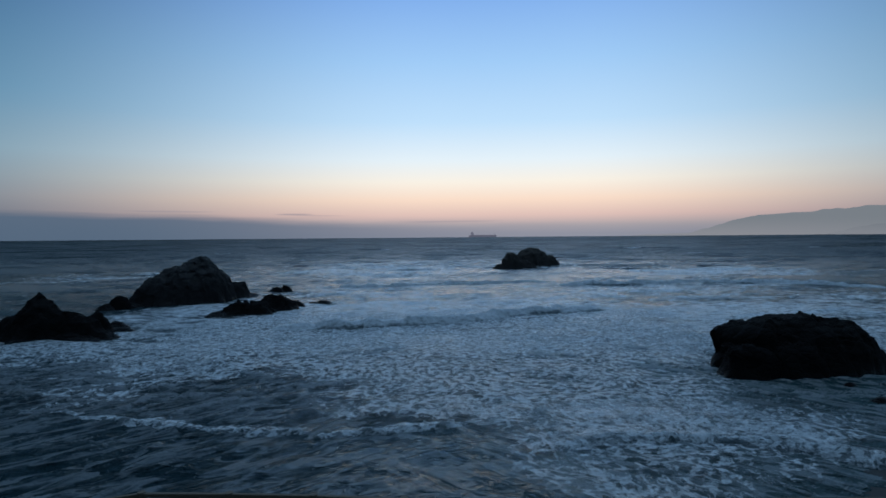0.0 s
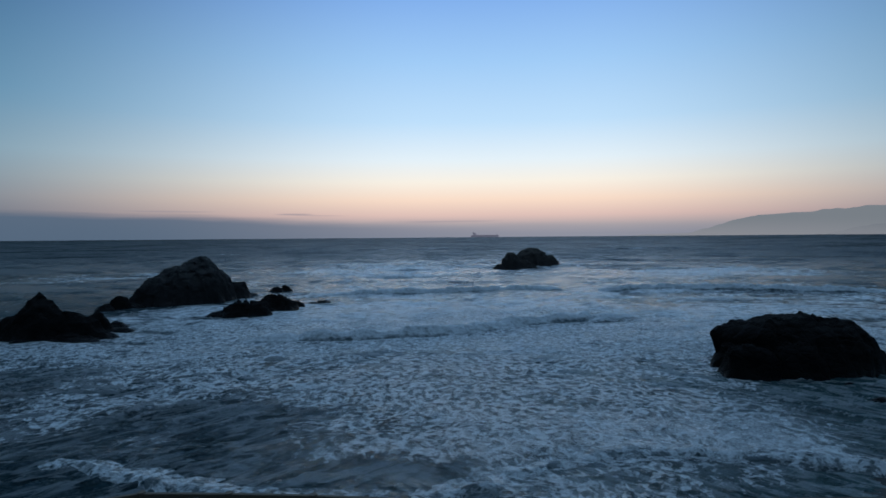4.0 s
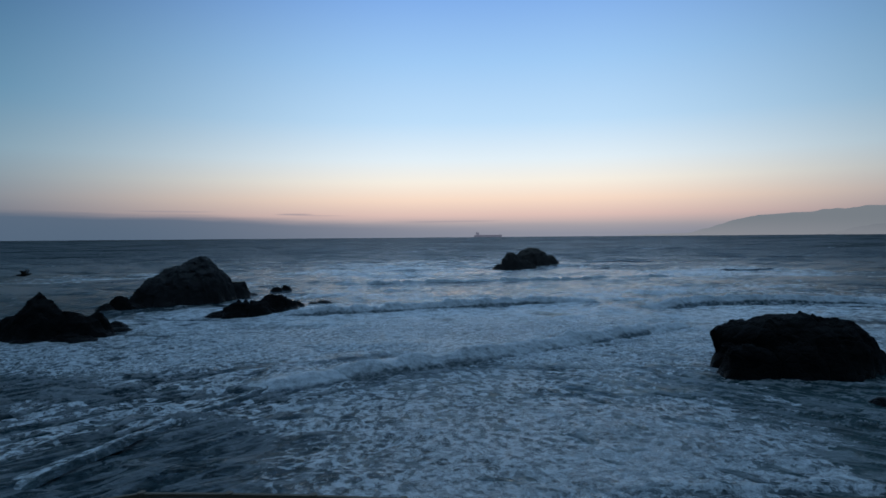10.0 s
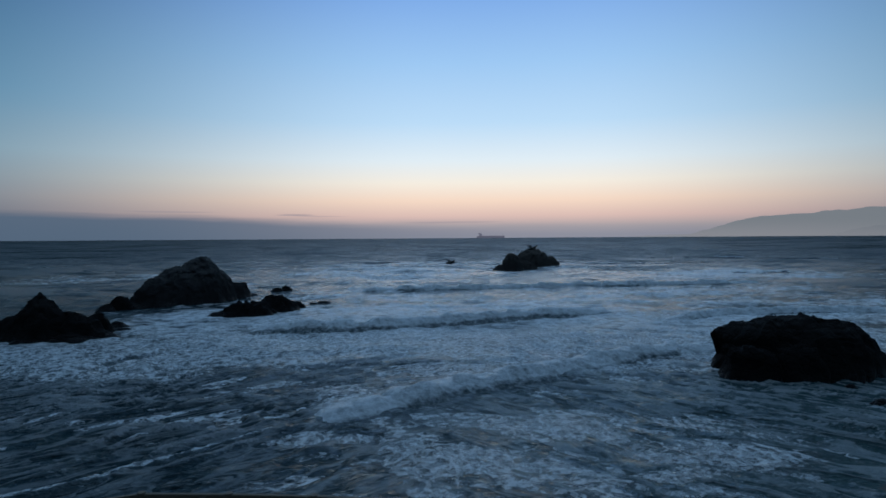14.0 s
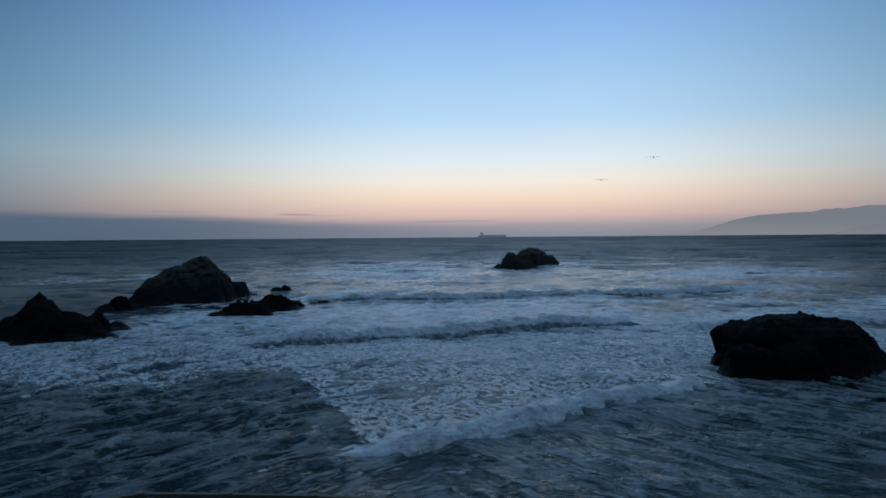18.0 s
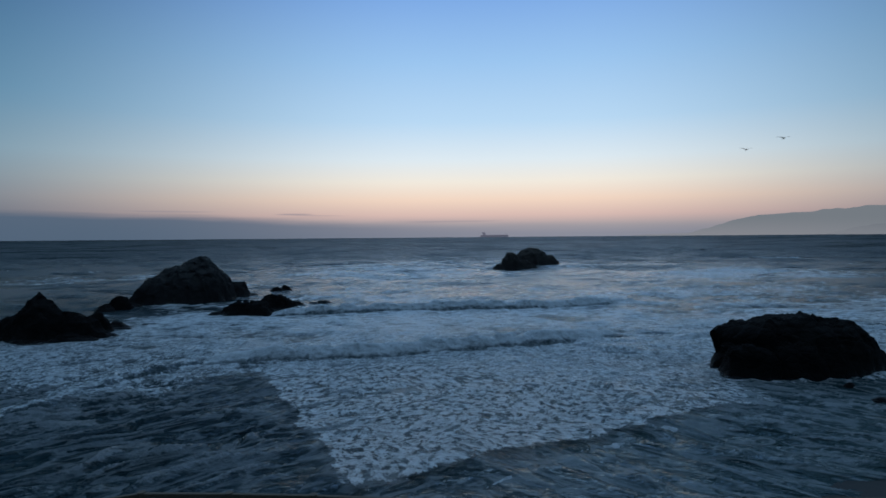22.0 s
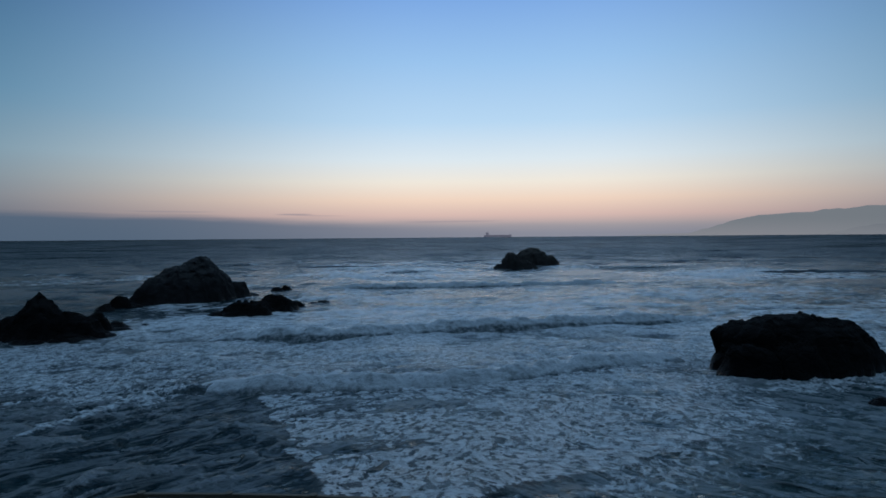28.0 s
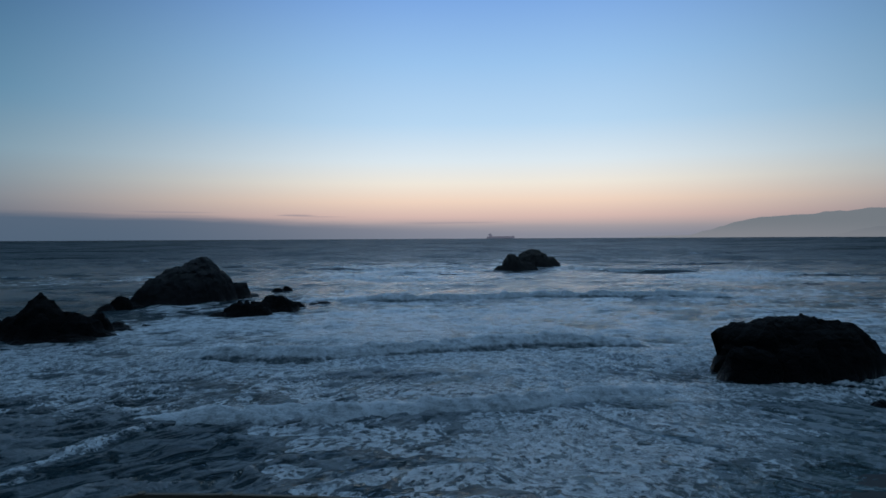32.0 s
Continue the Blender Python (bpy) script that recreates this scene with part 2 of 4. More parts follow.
def sea_cover(nt, co):
    """Foam is thick inshore between the rocks, thin under the cliffs, and in patches on the open sea."""
    x, y, z = node(nt, "ShaderNodeSeparateXYZ", {0: co}).outputs
    astray = strayed(nt, co, .02, 60.0)
    sx, sy, sz = node(nt, "ShaderNodeSeparateXYZ", {0: astray}).outputs
    wide = clouds(nt, scaled(nt, co, .014, .022, 1), 1.0, 3.0, .5)
    cover = calc(nt, "ADD", span(nt, sy, 165, 300, .44, -.46), span(nt, sy, 86, 132, -.92, 0))
    cover = calc(nt, "MULTIPLY_ADD", calc(nt, "SUBTRACT", wide, .5), .7, cover)
    for cx, cy, ax, ay, gain in BANKS:
        cover = calc(nt, "ADD", cover, oval(nt, astray, cx, cy, ax, ay, .4, 1.5, gain))
    # foam thinned by bearing, as painted darkening towards both sides of the bay
    cut = calc(nt, "DIVIDE", sx, calc(nt, "MAXIMUM", y, 40.0))
    sides = calc(nt, "ADD", span(nt, cut, -.62, -.30, .74, 0), span(nt, cut, .44, .72, 0, .25))
    cover = calc(nt, "SUBTRACT", cover, calc(nt, "MULTIPLY", span(nt, y, 110, 170), sides))
    # foam thinned before the boulder, which also stands in for its dark reflection
    cover = calc(nt, "SUBTRACT", cover, oval(nt, astray, 68, 96, 30, 16, .4, 1.3, .55))
    # foam cover grows with height: more on the wavelets' tops, less in the troughs
    cover = calc(nt, "ADD", cover, span(nt, z, -.7, .55, -.55, .28))
    return calc(nt, "SUBTRACT", cover, span(nt, sy, 420, 900, 0, .55))


def crest_cover(nt, co):
    """Thick on the lip, thinner down the back; streaky on the face and foot, partly to paint their shade."""
    y = node(nt, "ShaderNodeSeparateXYZ", {0: co}).outputs[1]
    return calc(nt, "SUBTRACT", span(nt, y, 0, 6.0, .80, .30), calc(nt, "ADD", span(nt, y, -4.2, -2.8, .38, 0), span(nt, y, -1.0, .3, .18, 0)))


def spent_cover(nt, co):
    """Torn foam on the top of a bore that has run out."""
    y = node(nt, "ShaderNodeSeparateXYZ", {0: co}).outputs[1]
    return calc(nt, "SUBTRACT", span(nt, y, 0, 5.0, .42, .22), span(nt, y, -2.0, -.5, .35, 0))


def swell_cover(nt, co):
    y = node(nt, "ShaderNodeSeparateXYZ", {0: co}).outputs[1]
    return calc(nt, "SUBTRACT", span(nt, y, -.8, 2.0, -.25, .50), span(nt, y, 6, 15, 0, .45))


def ridge_cover(nt, co):
    y = node(nt, "ShaderNodeSeparateXYZ", {0: co}).outputs[1]
    return span(nt, y, -.6, .5, -.15, .45)


def apron_cover(nt, co):
    x, y, z = node(nt, "ShaderNodeSeparateXYZ", {0: co}).outputs
    side = span(nt, calc(nt, "ABSOLUTE", x), 3.0, 9.0, 0, .55)
    back = span(nt, y, 3.0, 26.0, 0, .75)
    return calc(nt, "SUBTRACT", calc(nt, "SUBTRACT", .42, side), back)


def thin_cover(nt, co):
    return calc(nt, "SUBTRACT", apron_cover(nt, co), .33)


def raft_cover(edges, thick, holes=()):
    """A field of foam inside straight ragged edges. edges: (x, y, heading of the inner side in degrees, width of its fringe, ragged);
    holes: ovals of clearer water (x, y, half width, half depth, loss)."""
    def cover(nt, co):
        value = thick
        astray = strayed(nt, co, .09, 9.0)
        x, y, z = node(nt, "ShaderNodeSeparateXYZ", {0: astray}).outputs
        for ex, ey, heading, fringe in edges:
            c, s = math.cos(radians(heading)), math.sin(radians(heading))
            inside = calc(nt, "MULTIPLY_ADD", x, c, calc(nt, "MULTIPLY_ADD", y, s, -ex * c - ey * s))
            value = calc(nt, "SUBTRACT", value, span(nt, inside, -fringe / 2, fringe / 2, 1.1, 0))
        for hx, hy, ax, ay, loss in holes:
            value = calc(nt, "SUBTRACT", value, oval(nt, astray, hx, hy, ax, ay, .2, 1.5, loss))
        return value
    return cover


def rock_material(name, dark, pale, pale_from, pale_to):
    m, nt, out = material(name)
    geo = node(nt, "ShaderNodeNewGeometry")
    co = node(nt, "ShaderNodeTexCoord").outputs["Object"]
    z = node(nt, "ShaderNodeSeparateXYZ", {0: co}).outputs[2]
    up = node(nt, "ShaderNodeSeparateXYZ", {0: geo.outputs["Normal"]}).outputs[2]
    big = node(nt, "ShaderNodeTexNoise", {"Vector": co, "Scale": .25, "Detail": 6.0, "Roughness": .65}).outputs[0]
    fine = node(nt, "ShaderNodeTexNoise", {"Vector": co, "Scale": 1.8, "Detail": 8.0, "Roughness": .7}).outputs[0]
    cracks = node(nt, "ShaderNodeTexVoronoi", {"Vector": scaled(nt, co, .5, .5, .9), "Scale": 1.0}, feature="DISTANCE_TO_EDGE").outputs[0]
    tone = blend(nt, fine, tuple(c * .6 for c in dark) + (1,), tuple(c * 1.5 for c in dark) + (1,))
    white = calc(nt, "MULTIPLY", span(nt, z, pale_from, pale_to), span(nt, calc(nt, "ADD", calc(nt, "MULTIPLY", up, .4), big), .45, .85))
    tone = blend(nt, white, tone, pale + (1,))
    height = calc(nt, "ADD", fine, span(nt, cracks, 0, .12, -.5, 0))
    relief = node(nt, "ShaderNodeBump", {"Strength": 1.0, "Distance": .35, "Height": height})
    wet = span(nt, z, .5, 2.5, .35, .9)
    bsdf = node(nt, "ShaderNodeBsdfPrincipled", {"Base Color": tone, "Roughness": wet, "Specular IOR Level": .08, "Normal": relief.outputs[0]})
    nt.links.new(bsdf.outputs[0], out.inputs[0])
    return m


def plain_material(name, a, b, scale=6.0, rough=.7, relief=.02, stretch=(1, 1, 1)):
    m, nt, out = material(name)
    co = scaled(nt, node(nt, "ShaderNodeTexCoord").outputs["Object"], *stretch)
    n = node(nt, "ShaderNodeTexNoise", {"Vector": co, "Scale": scale, "Detail": 7.0, "Roughness": .65}).outputs[0]
    w = node(nt, "ShaderNodeTexNoise", {"Vector": co, "Scale": scale * .13, "Detail": 3.0}).outputs[0]
    bump = node(nt, "ShaderNodeBump", {"Strength": .8, "Distance": relief, "Height": n})
    bsdf = node(nt, "ShaderNodeBsdfPrincipled", {"Base Color": blend(nt, calc(nt, "ADD", calc(nt, "MULTIPLY", n, .6), calc(nt, "MULTIPLY", w, .4)), a + (1,), b + (1,)), "Roughness": rough, "Normal": bump.outputs[0]})
    nt.links.new(bsdf.outputs[0], out.inputs[0])
    return m


def haze_glow_material(name, colour, air, share):
    """A far surface with evening haze painted over it: its own colour mixed with a glow."""
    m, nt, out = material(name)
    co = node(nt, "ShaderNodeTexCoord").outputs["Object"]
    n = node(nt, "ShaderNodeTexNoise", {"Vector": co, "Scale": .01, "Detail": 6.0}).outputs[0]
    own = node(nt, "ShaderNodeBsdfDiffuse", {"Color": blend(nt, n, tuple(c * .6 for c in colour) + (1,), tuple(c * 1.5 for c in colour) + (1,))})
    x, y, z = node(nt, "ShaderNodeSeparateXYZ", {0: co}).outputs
    # on hills the painted haze pales towards the foot and the left end
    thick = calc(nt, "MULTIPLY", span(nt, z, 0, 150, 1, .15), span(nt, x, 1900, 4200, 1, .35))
    haze_glow = node(nt, "ShaderNodeEmission", {"Color": blend(nt, thick, air, lin(.545, .555, .585)) if name.endswith(("hill", "headland")) else air})
    mix = node(nt, "ShaderNodeMixShader", {0: share, 1: own.outputs[0], 2: haze_glow.outputs[0]})
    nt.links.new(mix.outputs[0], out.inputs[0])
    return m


SEA = water_and_foam("sea", sea_cover)
CREST = water_and_foam("crest_foam", crest_cover)
SPENT = water_and_foam("spent_foam", spent_cover)
SWELL = water_and_foam("swell_water", swell_cover, shoal=(.015, .025, .03))
RIDGE = water_and_foam("ridge_water", ridge_cover)
THIN_APRON = water_and_foam("thin_apron_foam", thin_cover, sheer=True)
APRON = water_and_foam("apron_foam", apron_cover, sheer=True)
# fields of foam: the bay's old foam, the tongue behind the first bore, and the foam that runs into the cove
OLD_EDGES = [(0, 54, 90, 14), (-70, 100, 0, 30), (58, 100, 165, 26), (0, 172, -90, 40)]
TONGUE_EDGES = [(-10, 65, 24, 4), (-10, 65, 118, 4), (52, 95, 180, 16), (0, 135, -90, 40)]
SHORE_EDGES = [(6, 60, 15, 10), (60, 70, 180, 26), (0, 92, -90, 18), (0, 48, 90, 6), (40, 59, 125, 14)]
COVE_EDGES = [(-48, 92, 130, 5), (-36, 118, 175, 8), (-104, 100, 20, 20), (0, 152, -90, 20)]
OLD_FOAM = water_and_foam("old_foam", raft_cover(OLD_EDGES, .43, [(-32, 66, 17, 16, .6), (-60, 60, 14, 12, .4)]), sheer=True)
TONGUE_FOAM = water_and_foam("tongue_foam", raft_cover(TONGUE_EDGES, .46, [(46, 104, 14, 24, .2)]), sheer=True)
SHORE_FOAM = water_and_foam("shore_foam", raft_cover(SHORE_EDGES, .28), sheer=True)
COVE_FOAM = water_and_foam("cove_foam", raft_cover(COVE_EDGES, .09), sheer=True)
ROCK = rock_material("dark_wet_rock", (.010, .0095, .0095), (.026, .0245, .023), 5, 11)
PALE_ROCK = rock_material("guano_streaked_rock", (.026, .025, .025), (.10, .097, .094), 4, 13)
BROWN_ROCK = rock_material("brown_far_rock", (.052, .046, .042), (.10, .088, .076), 3, 12)
SAND = plain_material("wet_sand", (.014, .014, .013), (.030, .028, .024), 1.5, .75, .05)
CLIFF = plain_material("cliff_scrub", (.03, .035, .022), (.10, .085, .06), .9, .9, .2)
TIMBER = plain_material("weathered_timber", (.10, .075, .05), (.24, .19, .14), 9.0, .8, .006, (1, 8, 8))
# haze before ship and hills is put into these materials as glow
HULL = haze_glow_material("hazed_hull", (.05, .05, .06), lin(.39, .40, .47), .8)
HOUSE = haze_glow_material("hazed_deckhouse", (.4, .4, .4), lin(.41, .42, .49), .8)
HILL_FAR = haze_glow_material("hazed_far_hill", (.05, .06, .04), lin(.475, .505, .535), .95)
HILL_NEAR = haze_glow_material("hazed_headland", (.05, .06, .04), lin(.43, .465, .50), .95)
FEATHER = plain_material("dark_plumage", (.012, .011, .011), (.04, .037, .034), 20, .8, .004)


# ---- mesh helpers ----
def mesh_of(name, verts, faces, mat, smooth=True):
    me = bpy.data.meshes.new(name)
    me.from_pydata(verts, [], faces)
    me.materials.append(mat)
    if smooth:
        me.polygons.foreach_set("use_smooth", [True] * len(me.polygons))
    me.update()
    return me


def sheet(name, xs, ys, zs, mat, keep=None, smooth=True):
    """A mesh from a grid of places (three arrays of one shape); keep: which corners stay."""
    rows, cols = xs.shape
    verts = np.stack([xs, ys, zs], -1).reshape(-1, 3)
    i = np.arange(rows * cols).reshape(rows, cols)
    quads = np.stack([i[:-1, :-1], i[:-1, 1:], i[1:, 1:], i[1:, :-1]], -1).reshape(-1, 4)
    if keep is not None:
        quads = quads[keep.reshape(-1)[quads].any(1)]
        used = np.unique(quads)
        back = np.zeros(rows * cols, int)
        back[used] = np.arange(len(used))
        verts, quads = verts[used], back[quads]
    return mesh_of(name, verts.tolist(), quads.tolist(), mat, smooth)


def part(name, bm, mat, parent, label=""):
    me = bpy.data.meshes.new(name)
    bm.to_mesh(me)
    bm.free()
    me.materials.append(mat)
    ob = new(name, me)
    ob.parent = parent
    return tagged(ob, label)


def box_into(bm, cx, cy, cz, sx, sy, sz, m=None, bevel=0.0):
    got = bmesh.ops.create_cube(bm, size=1.0, matrix=(m or Matrix()) @ Matrix.Translation((cx, cy, cz)) @ Matrix.Diagonal((sx, sy, sz, 1)))
    if bevel:
        edges = {e for v in got["verts"] for e in v.link_edges}
        bmesh.ops.bevel(bm, geom=list(edges), offset=bevel, segments=2, affect="EDGES")
    return bm


def hashed(ix, iy, seed):
    h = (ix.astype(np.int64) * 374761393 + iy.astype(np.int64) * 668265263 + seed * 1442695041) & 0xFFFFFFFF
    h = ((h ^ (h >> 13)) * 1274126177) & 0xFFFFFFFF
    return ((h ^ (h >> 16)) & 0xFFFF) / 65535.0


def field(x, y, seed):
    """Smooth noise of -1 to 1 on arrays, one cell a unit."""
    ix, iy = np.floor(x), np.floor(y)
    fx, fy = x - ix, y - iy
    fx, fy = fx * fx * (3 - 2 * fx), fy * fy * (3 - 2 * fy)
    a, b = hashed(ix, iy, seed), hashed(ix + 1, iy, seed)
    c, d = hashed(ix, iy + 1, seed), hashed(ix + 1, iy + 1, seed)
    return 2 * ((a + (b - a) * fx) * (1 - fy) + (c + (d - c) * fx) * fy) - 1


# ---- the sea: one sheet to the horizon, and a second skin of drifting chop inshore ----
def chop_height(x, y, step, seed, size, lean=0.0):
    """Heights of crossing wavelets; those finer than the grid's step are left out."""
    z = np.zeros_like(x)
    for k, (length, high, turn, long) in enumerate(((110, .45, .05, 1.6), (60, .35, -.1, 1.6), (34, .26, .12, 2.4), (17, .26, -.25, 2.2), (9, .20, .3, 1.9), (4.6, .14, -.1, 1.6), (2.4, .075, .2, 1.6), (1.3, .035, -.3, 1.6))):
        turn += lean
        u = (x * math.cos(turn) + y * math.sin(turn)) / (length * long)
        v = (-x * math.sin(turn) + y * math.cos(turn)) / (length * .8)
        ridge = 1 - 2 * np.abs(field(u, v, seed + k))
        if length > 50:
            ridge = ridge * np.clip((y - 220) / 150, 0, 1)
        z += high * size * ridge * np.clip(1.6 - 3.2 * step / length, 0, 1)
    return z


def backwash(x, y, step, seed):
    """Ridges of water drawn back from the cliffs, slanting out to both sides of the bay."""
    z = np.zeros_like(x)
    side = np.clip((x + 14) / 28, 0, 1)
    for turn, share in ((.75, 1 - side), (-.72, side)):
        u, v = x * math.cos(turn) + y * math.sin(turn), -x * math.sin(turn) + y * math.cos(turn)
        for k, (length, high) in enumerate(((6.0, .34), (3.2, .24), (1.7, .10))):
            phase = v / length + 1.5 * field(x / 22, y / 22, seed + 31 + k) + .5 * field(x / 7, y / 7, seed + 41 + k)
            swell = .45 + .55 * field(u / (length * 4), v / (length * 2), seed + 20 + k)
            z += share * high * np.clip(swell, .1, 1) * (1 - 1.8 * np.abs(np.sin(np.pi * phase)) ** .8) * np.clip(1.6 - 3.2 * step / length, 0, 1)
    return z * np.clip((185 - y) / 70, 0, 1) * (.55 + .45 * np.clip((np.abs(x - 4) - 6) / 14, 0, 1)) * 1.7


def sea_sheet(name, near, far, rows, cols, seed, size, sink, lean):
    ys = np.exp(np.linspace(math.log(near), math.log(far), rows))
    slope = np.linspace(-1.25, 1.25, cols)
    y, s = np.meshgrid(ys, slope, indexing="ij")
    x = s * y
    step = y * max(2.5 / cols, math.log(far / near) / rows)
    z = chop_height(x, y, step, seed, size * 1.55, lean) + backwash(x, y, step, seed)
    z = z * np.clip(1.0 + (y - 180) / 450, 1, 2.0) * np.clip(.62 + (y - 55) / 90, .62, 1)
    return sheet(name, x, y, z - sink, SEA)


water = tagged(new("water", sea_sheet("water", 24, 4880, 820, 760, 11, 1.0, .16, .22)), "dark grey-blue evening sea with torn foam inshore", "sea", kind="structure")
chop = tagged(new("drifting_chop", sea_sheet("drifting_chop", 26, 900, 480, 640, 57, 1.05, .20, -.3)), "choppy foam-streaked skin of sea water drifting shorewards", "water", kind="stuff")


# ---- land under the camera, and the beach ----
def land():
    gx, gy = np.meshgrid(np.linspace(-200, 200, 260), np.linspace(-160, 78, 200), indexing="xy")
    prof = np.interp(gy, [-160, 4, 13, 18.5, 30, 46, 60, 78], [27, 23.3, 16.9, 16.5, 8, .2, -4, -6])
    rough = field(gx / 9, gy / 9, 3) * .6 + field(gx / 3, gy / 3, 4) * .25
    z = prof + rough * np.clip((gy - 4) / 20, 0, 1) * np.clip((16.5 - prof) / 6 + .15, 0, 1)
    inland = ((gx - 34.5) * .57 - (gy - 56.5) * .82)
    bar = np.clip(inland * .09, -6, 2.5) - .05 + field(gx / 6, gy / 6, 9) * .06
    return gx, gy, z, np.where(gx > 22, bar, -6)


def build_land():
    gx, gy, z, bar = land()
    tagged(new("ground", sheet("ground", gx, gy, z, CLIFF)), "scrub-covered cliff falling to the sea below a terrace", "cliff", kind="structure")
    keep = (bar > -1.5) & (gy > 30)
    tagged(new("beach", sheet("beach", gx, gy, bar, SAND, keep)), "dark wet sand at the water's edge", "beach", kind="structure")


build_land()


# ---- rocks ----
def rock(name, lobes, step, mat, label, craggy=1.0, seed=1, undercut=0.0):
    """A sea rock: the hull of rough cones and blocks (x, y, half width, half depth, height, bluntness)."""
    x0, x1 = min(l[0] - l[2] * 1.5 for l in lobes), max(l[0] + l[2] * 1.5 for l in lobes)
    y0, y1 = min(l[1] - l[3] * 1.5 for l in lobes), max(l[1] + l[3] * 1.5 for l in lobes)
    gx, gy = np.meshgrid(np.arange(x0, x1, step), np.arange(y0, y1, step))
    wx = gx + craggy * (field(gx / 3.1, gy / 3.1, seed) * .9 + field(gx / 1.3, gy / 1.3, seed + 1) * .4)
    wy = gy + craggy * (field(gx / 3.1, gy / 3.1, seed + 2) * .9 + field(gx / 1.3, gy / 1.3, seed + 3) * .4)
    z = np.full_like(gx, -3.0)
    for cx, cy, rx, ry, high, blunt in lobes:
        rho = np.sqrt(((wx - cx) / rx) ** 2 + ((wy - cy) / ry) ** 2)
        z = np.maximum(z, high * (1 - rho ** blunt))
    rise = np.clip(z / 4, 0, 1)
    crag = (np.abs(field(gx / 2.4, gy / 2.4, seed + 4)) - .35) * 1.3 + (np.abs(field(gx / 1.0, gy / 1.0, seed + 5)) - .35) * .6 + field(gx / .5, gy / .5, seed + 6) * .22
    z = z + crag * craggy * rise * .8
    ledge = 1.1 * craggy
    z = np.where(z > 1, z * .75 + .25 * (np.round(z / ledge + .35 * field(gx / 4, gy / 4, seed + 7)) * ledge), z)
    sway = craggy * .5 * rise
    px = gx + sway * field(z / 1.4, gy / 2.0, seed + 8)
    py = gy + sway * field(z / 1.4, gx / 2.0, seed + 9)
    # a sea-worn notch low on the flank, with a shoulder over it
    flank = undercut * np.clip((x0 + .32 * (x1 - x0) - gx) / 2, 0, 1)
    px = px + flank * (1.0 * np.exp(-((z - 3.0) / 1.0) ** 2) - 1.7 * np.exp(-((z - 6.2) / 1.7) ** 2))
    cx, cy = (x0 + x1) / 2, (y0 + y1) / 2
    me = sheet(name, px - cx, py - cy, np.maximum(z, -2.5), mat, keep=z > -2.4, smooth=False)
    ob = new(name, me)
    ob.location = (cx, cy, 0)
    return tagged(ob, label, "rock", "rocks in the surf")


COVE_ROCK = [(-98.4, 148.3, 8.5, 6.8, 11.5, 1.3), (-111.2, 152.4, 10.6, 7.4, 3.8, 2.0), (-93.7, 150.6, 10.5, 6.3, 7.0, 1.7),
             (-89.4, 156.9, 3.8, 3.0, 6.3, 1.5), (-88.9, 164.9, 4.9, 3.4, 2.1, 2.0), (-103.9, 149.1, 8.3, 5.8, 6.3, 2.0),
             (-97.7, 144.0, 6, 4, 1.6, 2), (-89.6, 145.9, 6.5, 4, 1.8, 2), (-85.3, 150.6, 5, 3.5, 1.9, 2), (-85.3, 160.4, 4.5, 3, 1.3, 2)]
SPUR_ROCK = [(-112.7, 211.6, 4.1, 3.7, 4.7, 3.0), (-114.9, 206.6, 3.8, 3.1, 2.2, 1.8), (-110.2, 215.8, 4.0, 3.2, 1.5, 2.0)]
MAIN_ROCK = [(-92.9, 234.2, 10.9, 9.8, 17.1, 2.2), (-100.6, 229.7, 12.8, 10.2, 13.7, 2.2), (-97.0, 232.0, 9.5, 9.0, 15.6, 2.0), (-105.3, 225.8, 11.7, 9.4, 10.4, 2.0),
             (-84.4, 246.1, 6.8, 6.2, 6.5, 3.0), (-80.8, 252.4, 4.2, 3.8, 2.0, 2.0), (-90.3, 239.5, 9.3, 7.5, 12.2, 2.6)]
LOW_ROCK = [(-63.8, 190.8, 6.4, 4.5, 4.6, 2.2), (-59.7, 191.9, 6.4, 4.5, 3.9, 2.4), (-56.1, 203.5, 7.9, 5.5, 5.4, 2.4),
            (-69.3, 191.4, 4.6, 3.2, 1.8, 1.6), (-52.0, 211.5, 3.5, 2.8, 2.3, 2.0), (-59.5, 197.5, 5.5, 4.5, 4.0, 2.2)]
FAR_ROCK = [(67.5, 466.3, 16.5, 12.7, 13.9, 2.5), (47.6, 428.1, 8.4, 7.0, 12.2, 2.4), (79.8, 468.1, 10.4, 8.3, 8.3, 3.0), (39.8, 426.2, 5.5, 4.4, 3.7, 2.0), (57.0, 436.0, 11.0, 7.0, 6.5, 2.0)]
NEAR_ROCK = [(65.2, 112.0, 14.9, 10.9, 9.0, 4.2), (54.2, 112.5, 3.1, 4.5, 7.7, 9.0), (55.2, 112.5, 3.2, 4.5, 8.8, 4.0), (54.6, 107.6, 3.6, 2.8, 3.6, 4.0),
             (58.3, 109.8, 6.2, 6.0, 9.0, 5.0), (63.5, 111.0, 9.5, 8.0, 9.6, 4.5), (74.0, 113.0, 8.0, 8.0, 5.2, 3.0), (50.7, 110.8, 2.6, 3.0, 3.0, 6.0), (52.4, 104.0, 5.0, 4.6, 5.5, 4.0), (60.4, 104.4, 6.0, 4.6, 5.5, 4.0)]
rock("sea_rock", COVE_ROCK, .4, ROCK, "black pointed sea rock with a low jagged spur", 1.0, 21)
rock("sea_rock", SPUR_ROCK, .4, ROCK, "small black blunt rock beside the big sea rock", .8, 35)
rock("sea_rock", MAIN_ROCK, .45, PALE_ROCK, "tall dark sea rock with pale bird-stained crown", 1.0, 47)
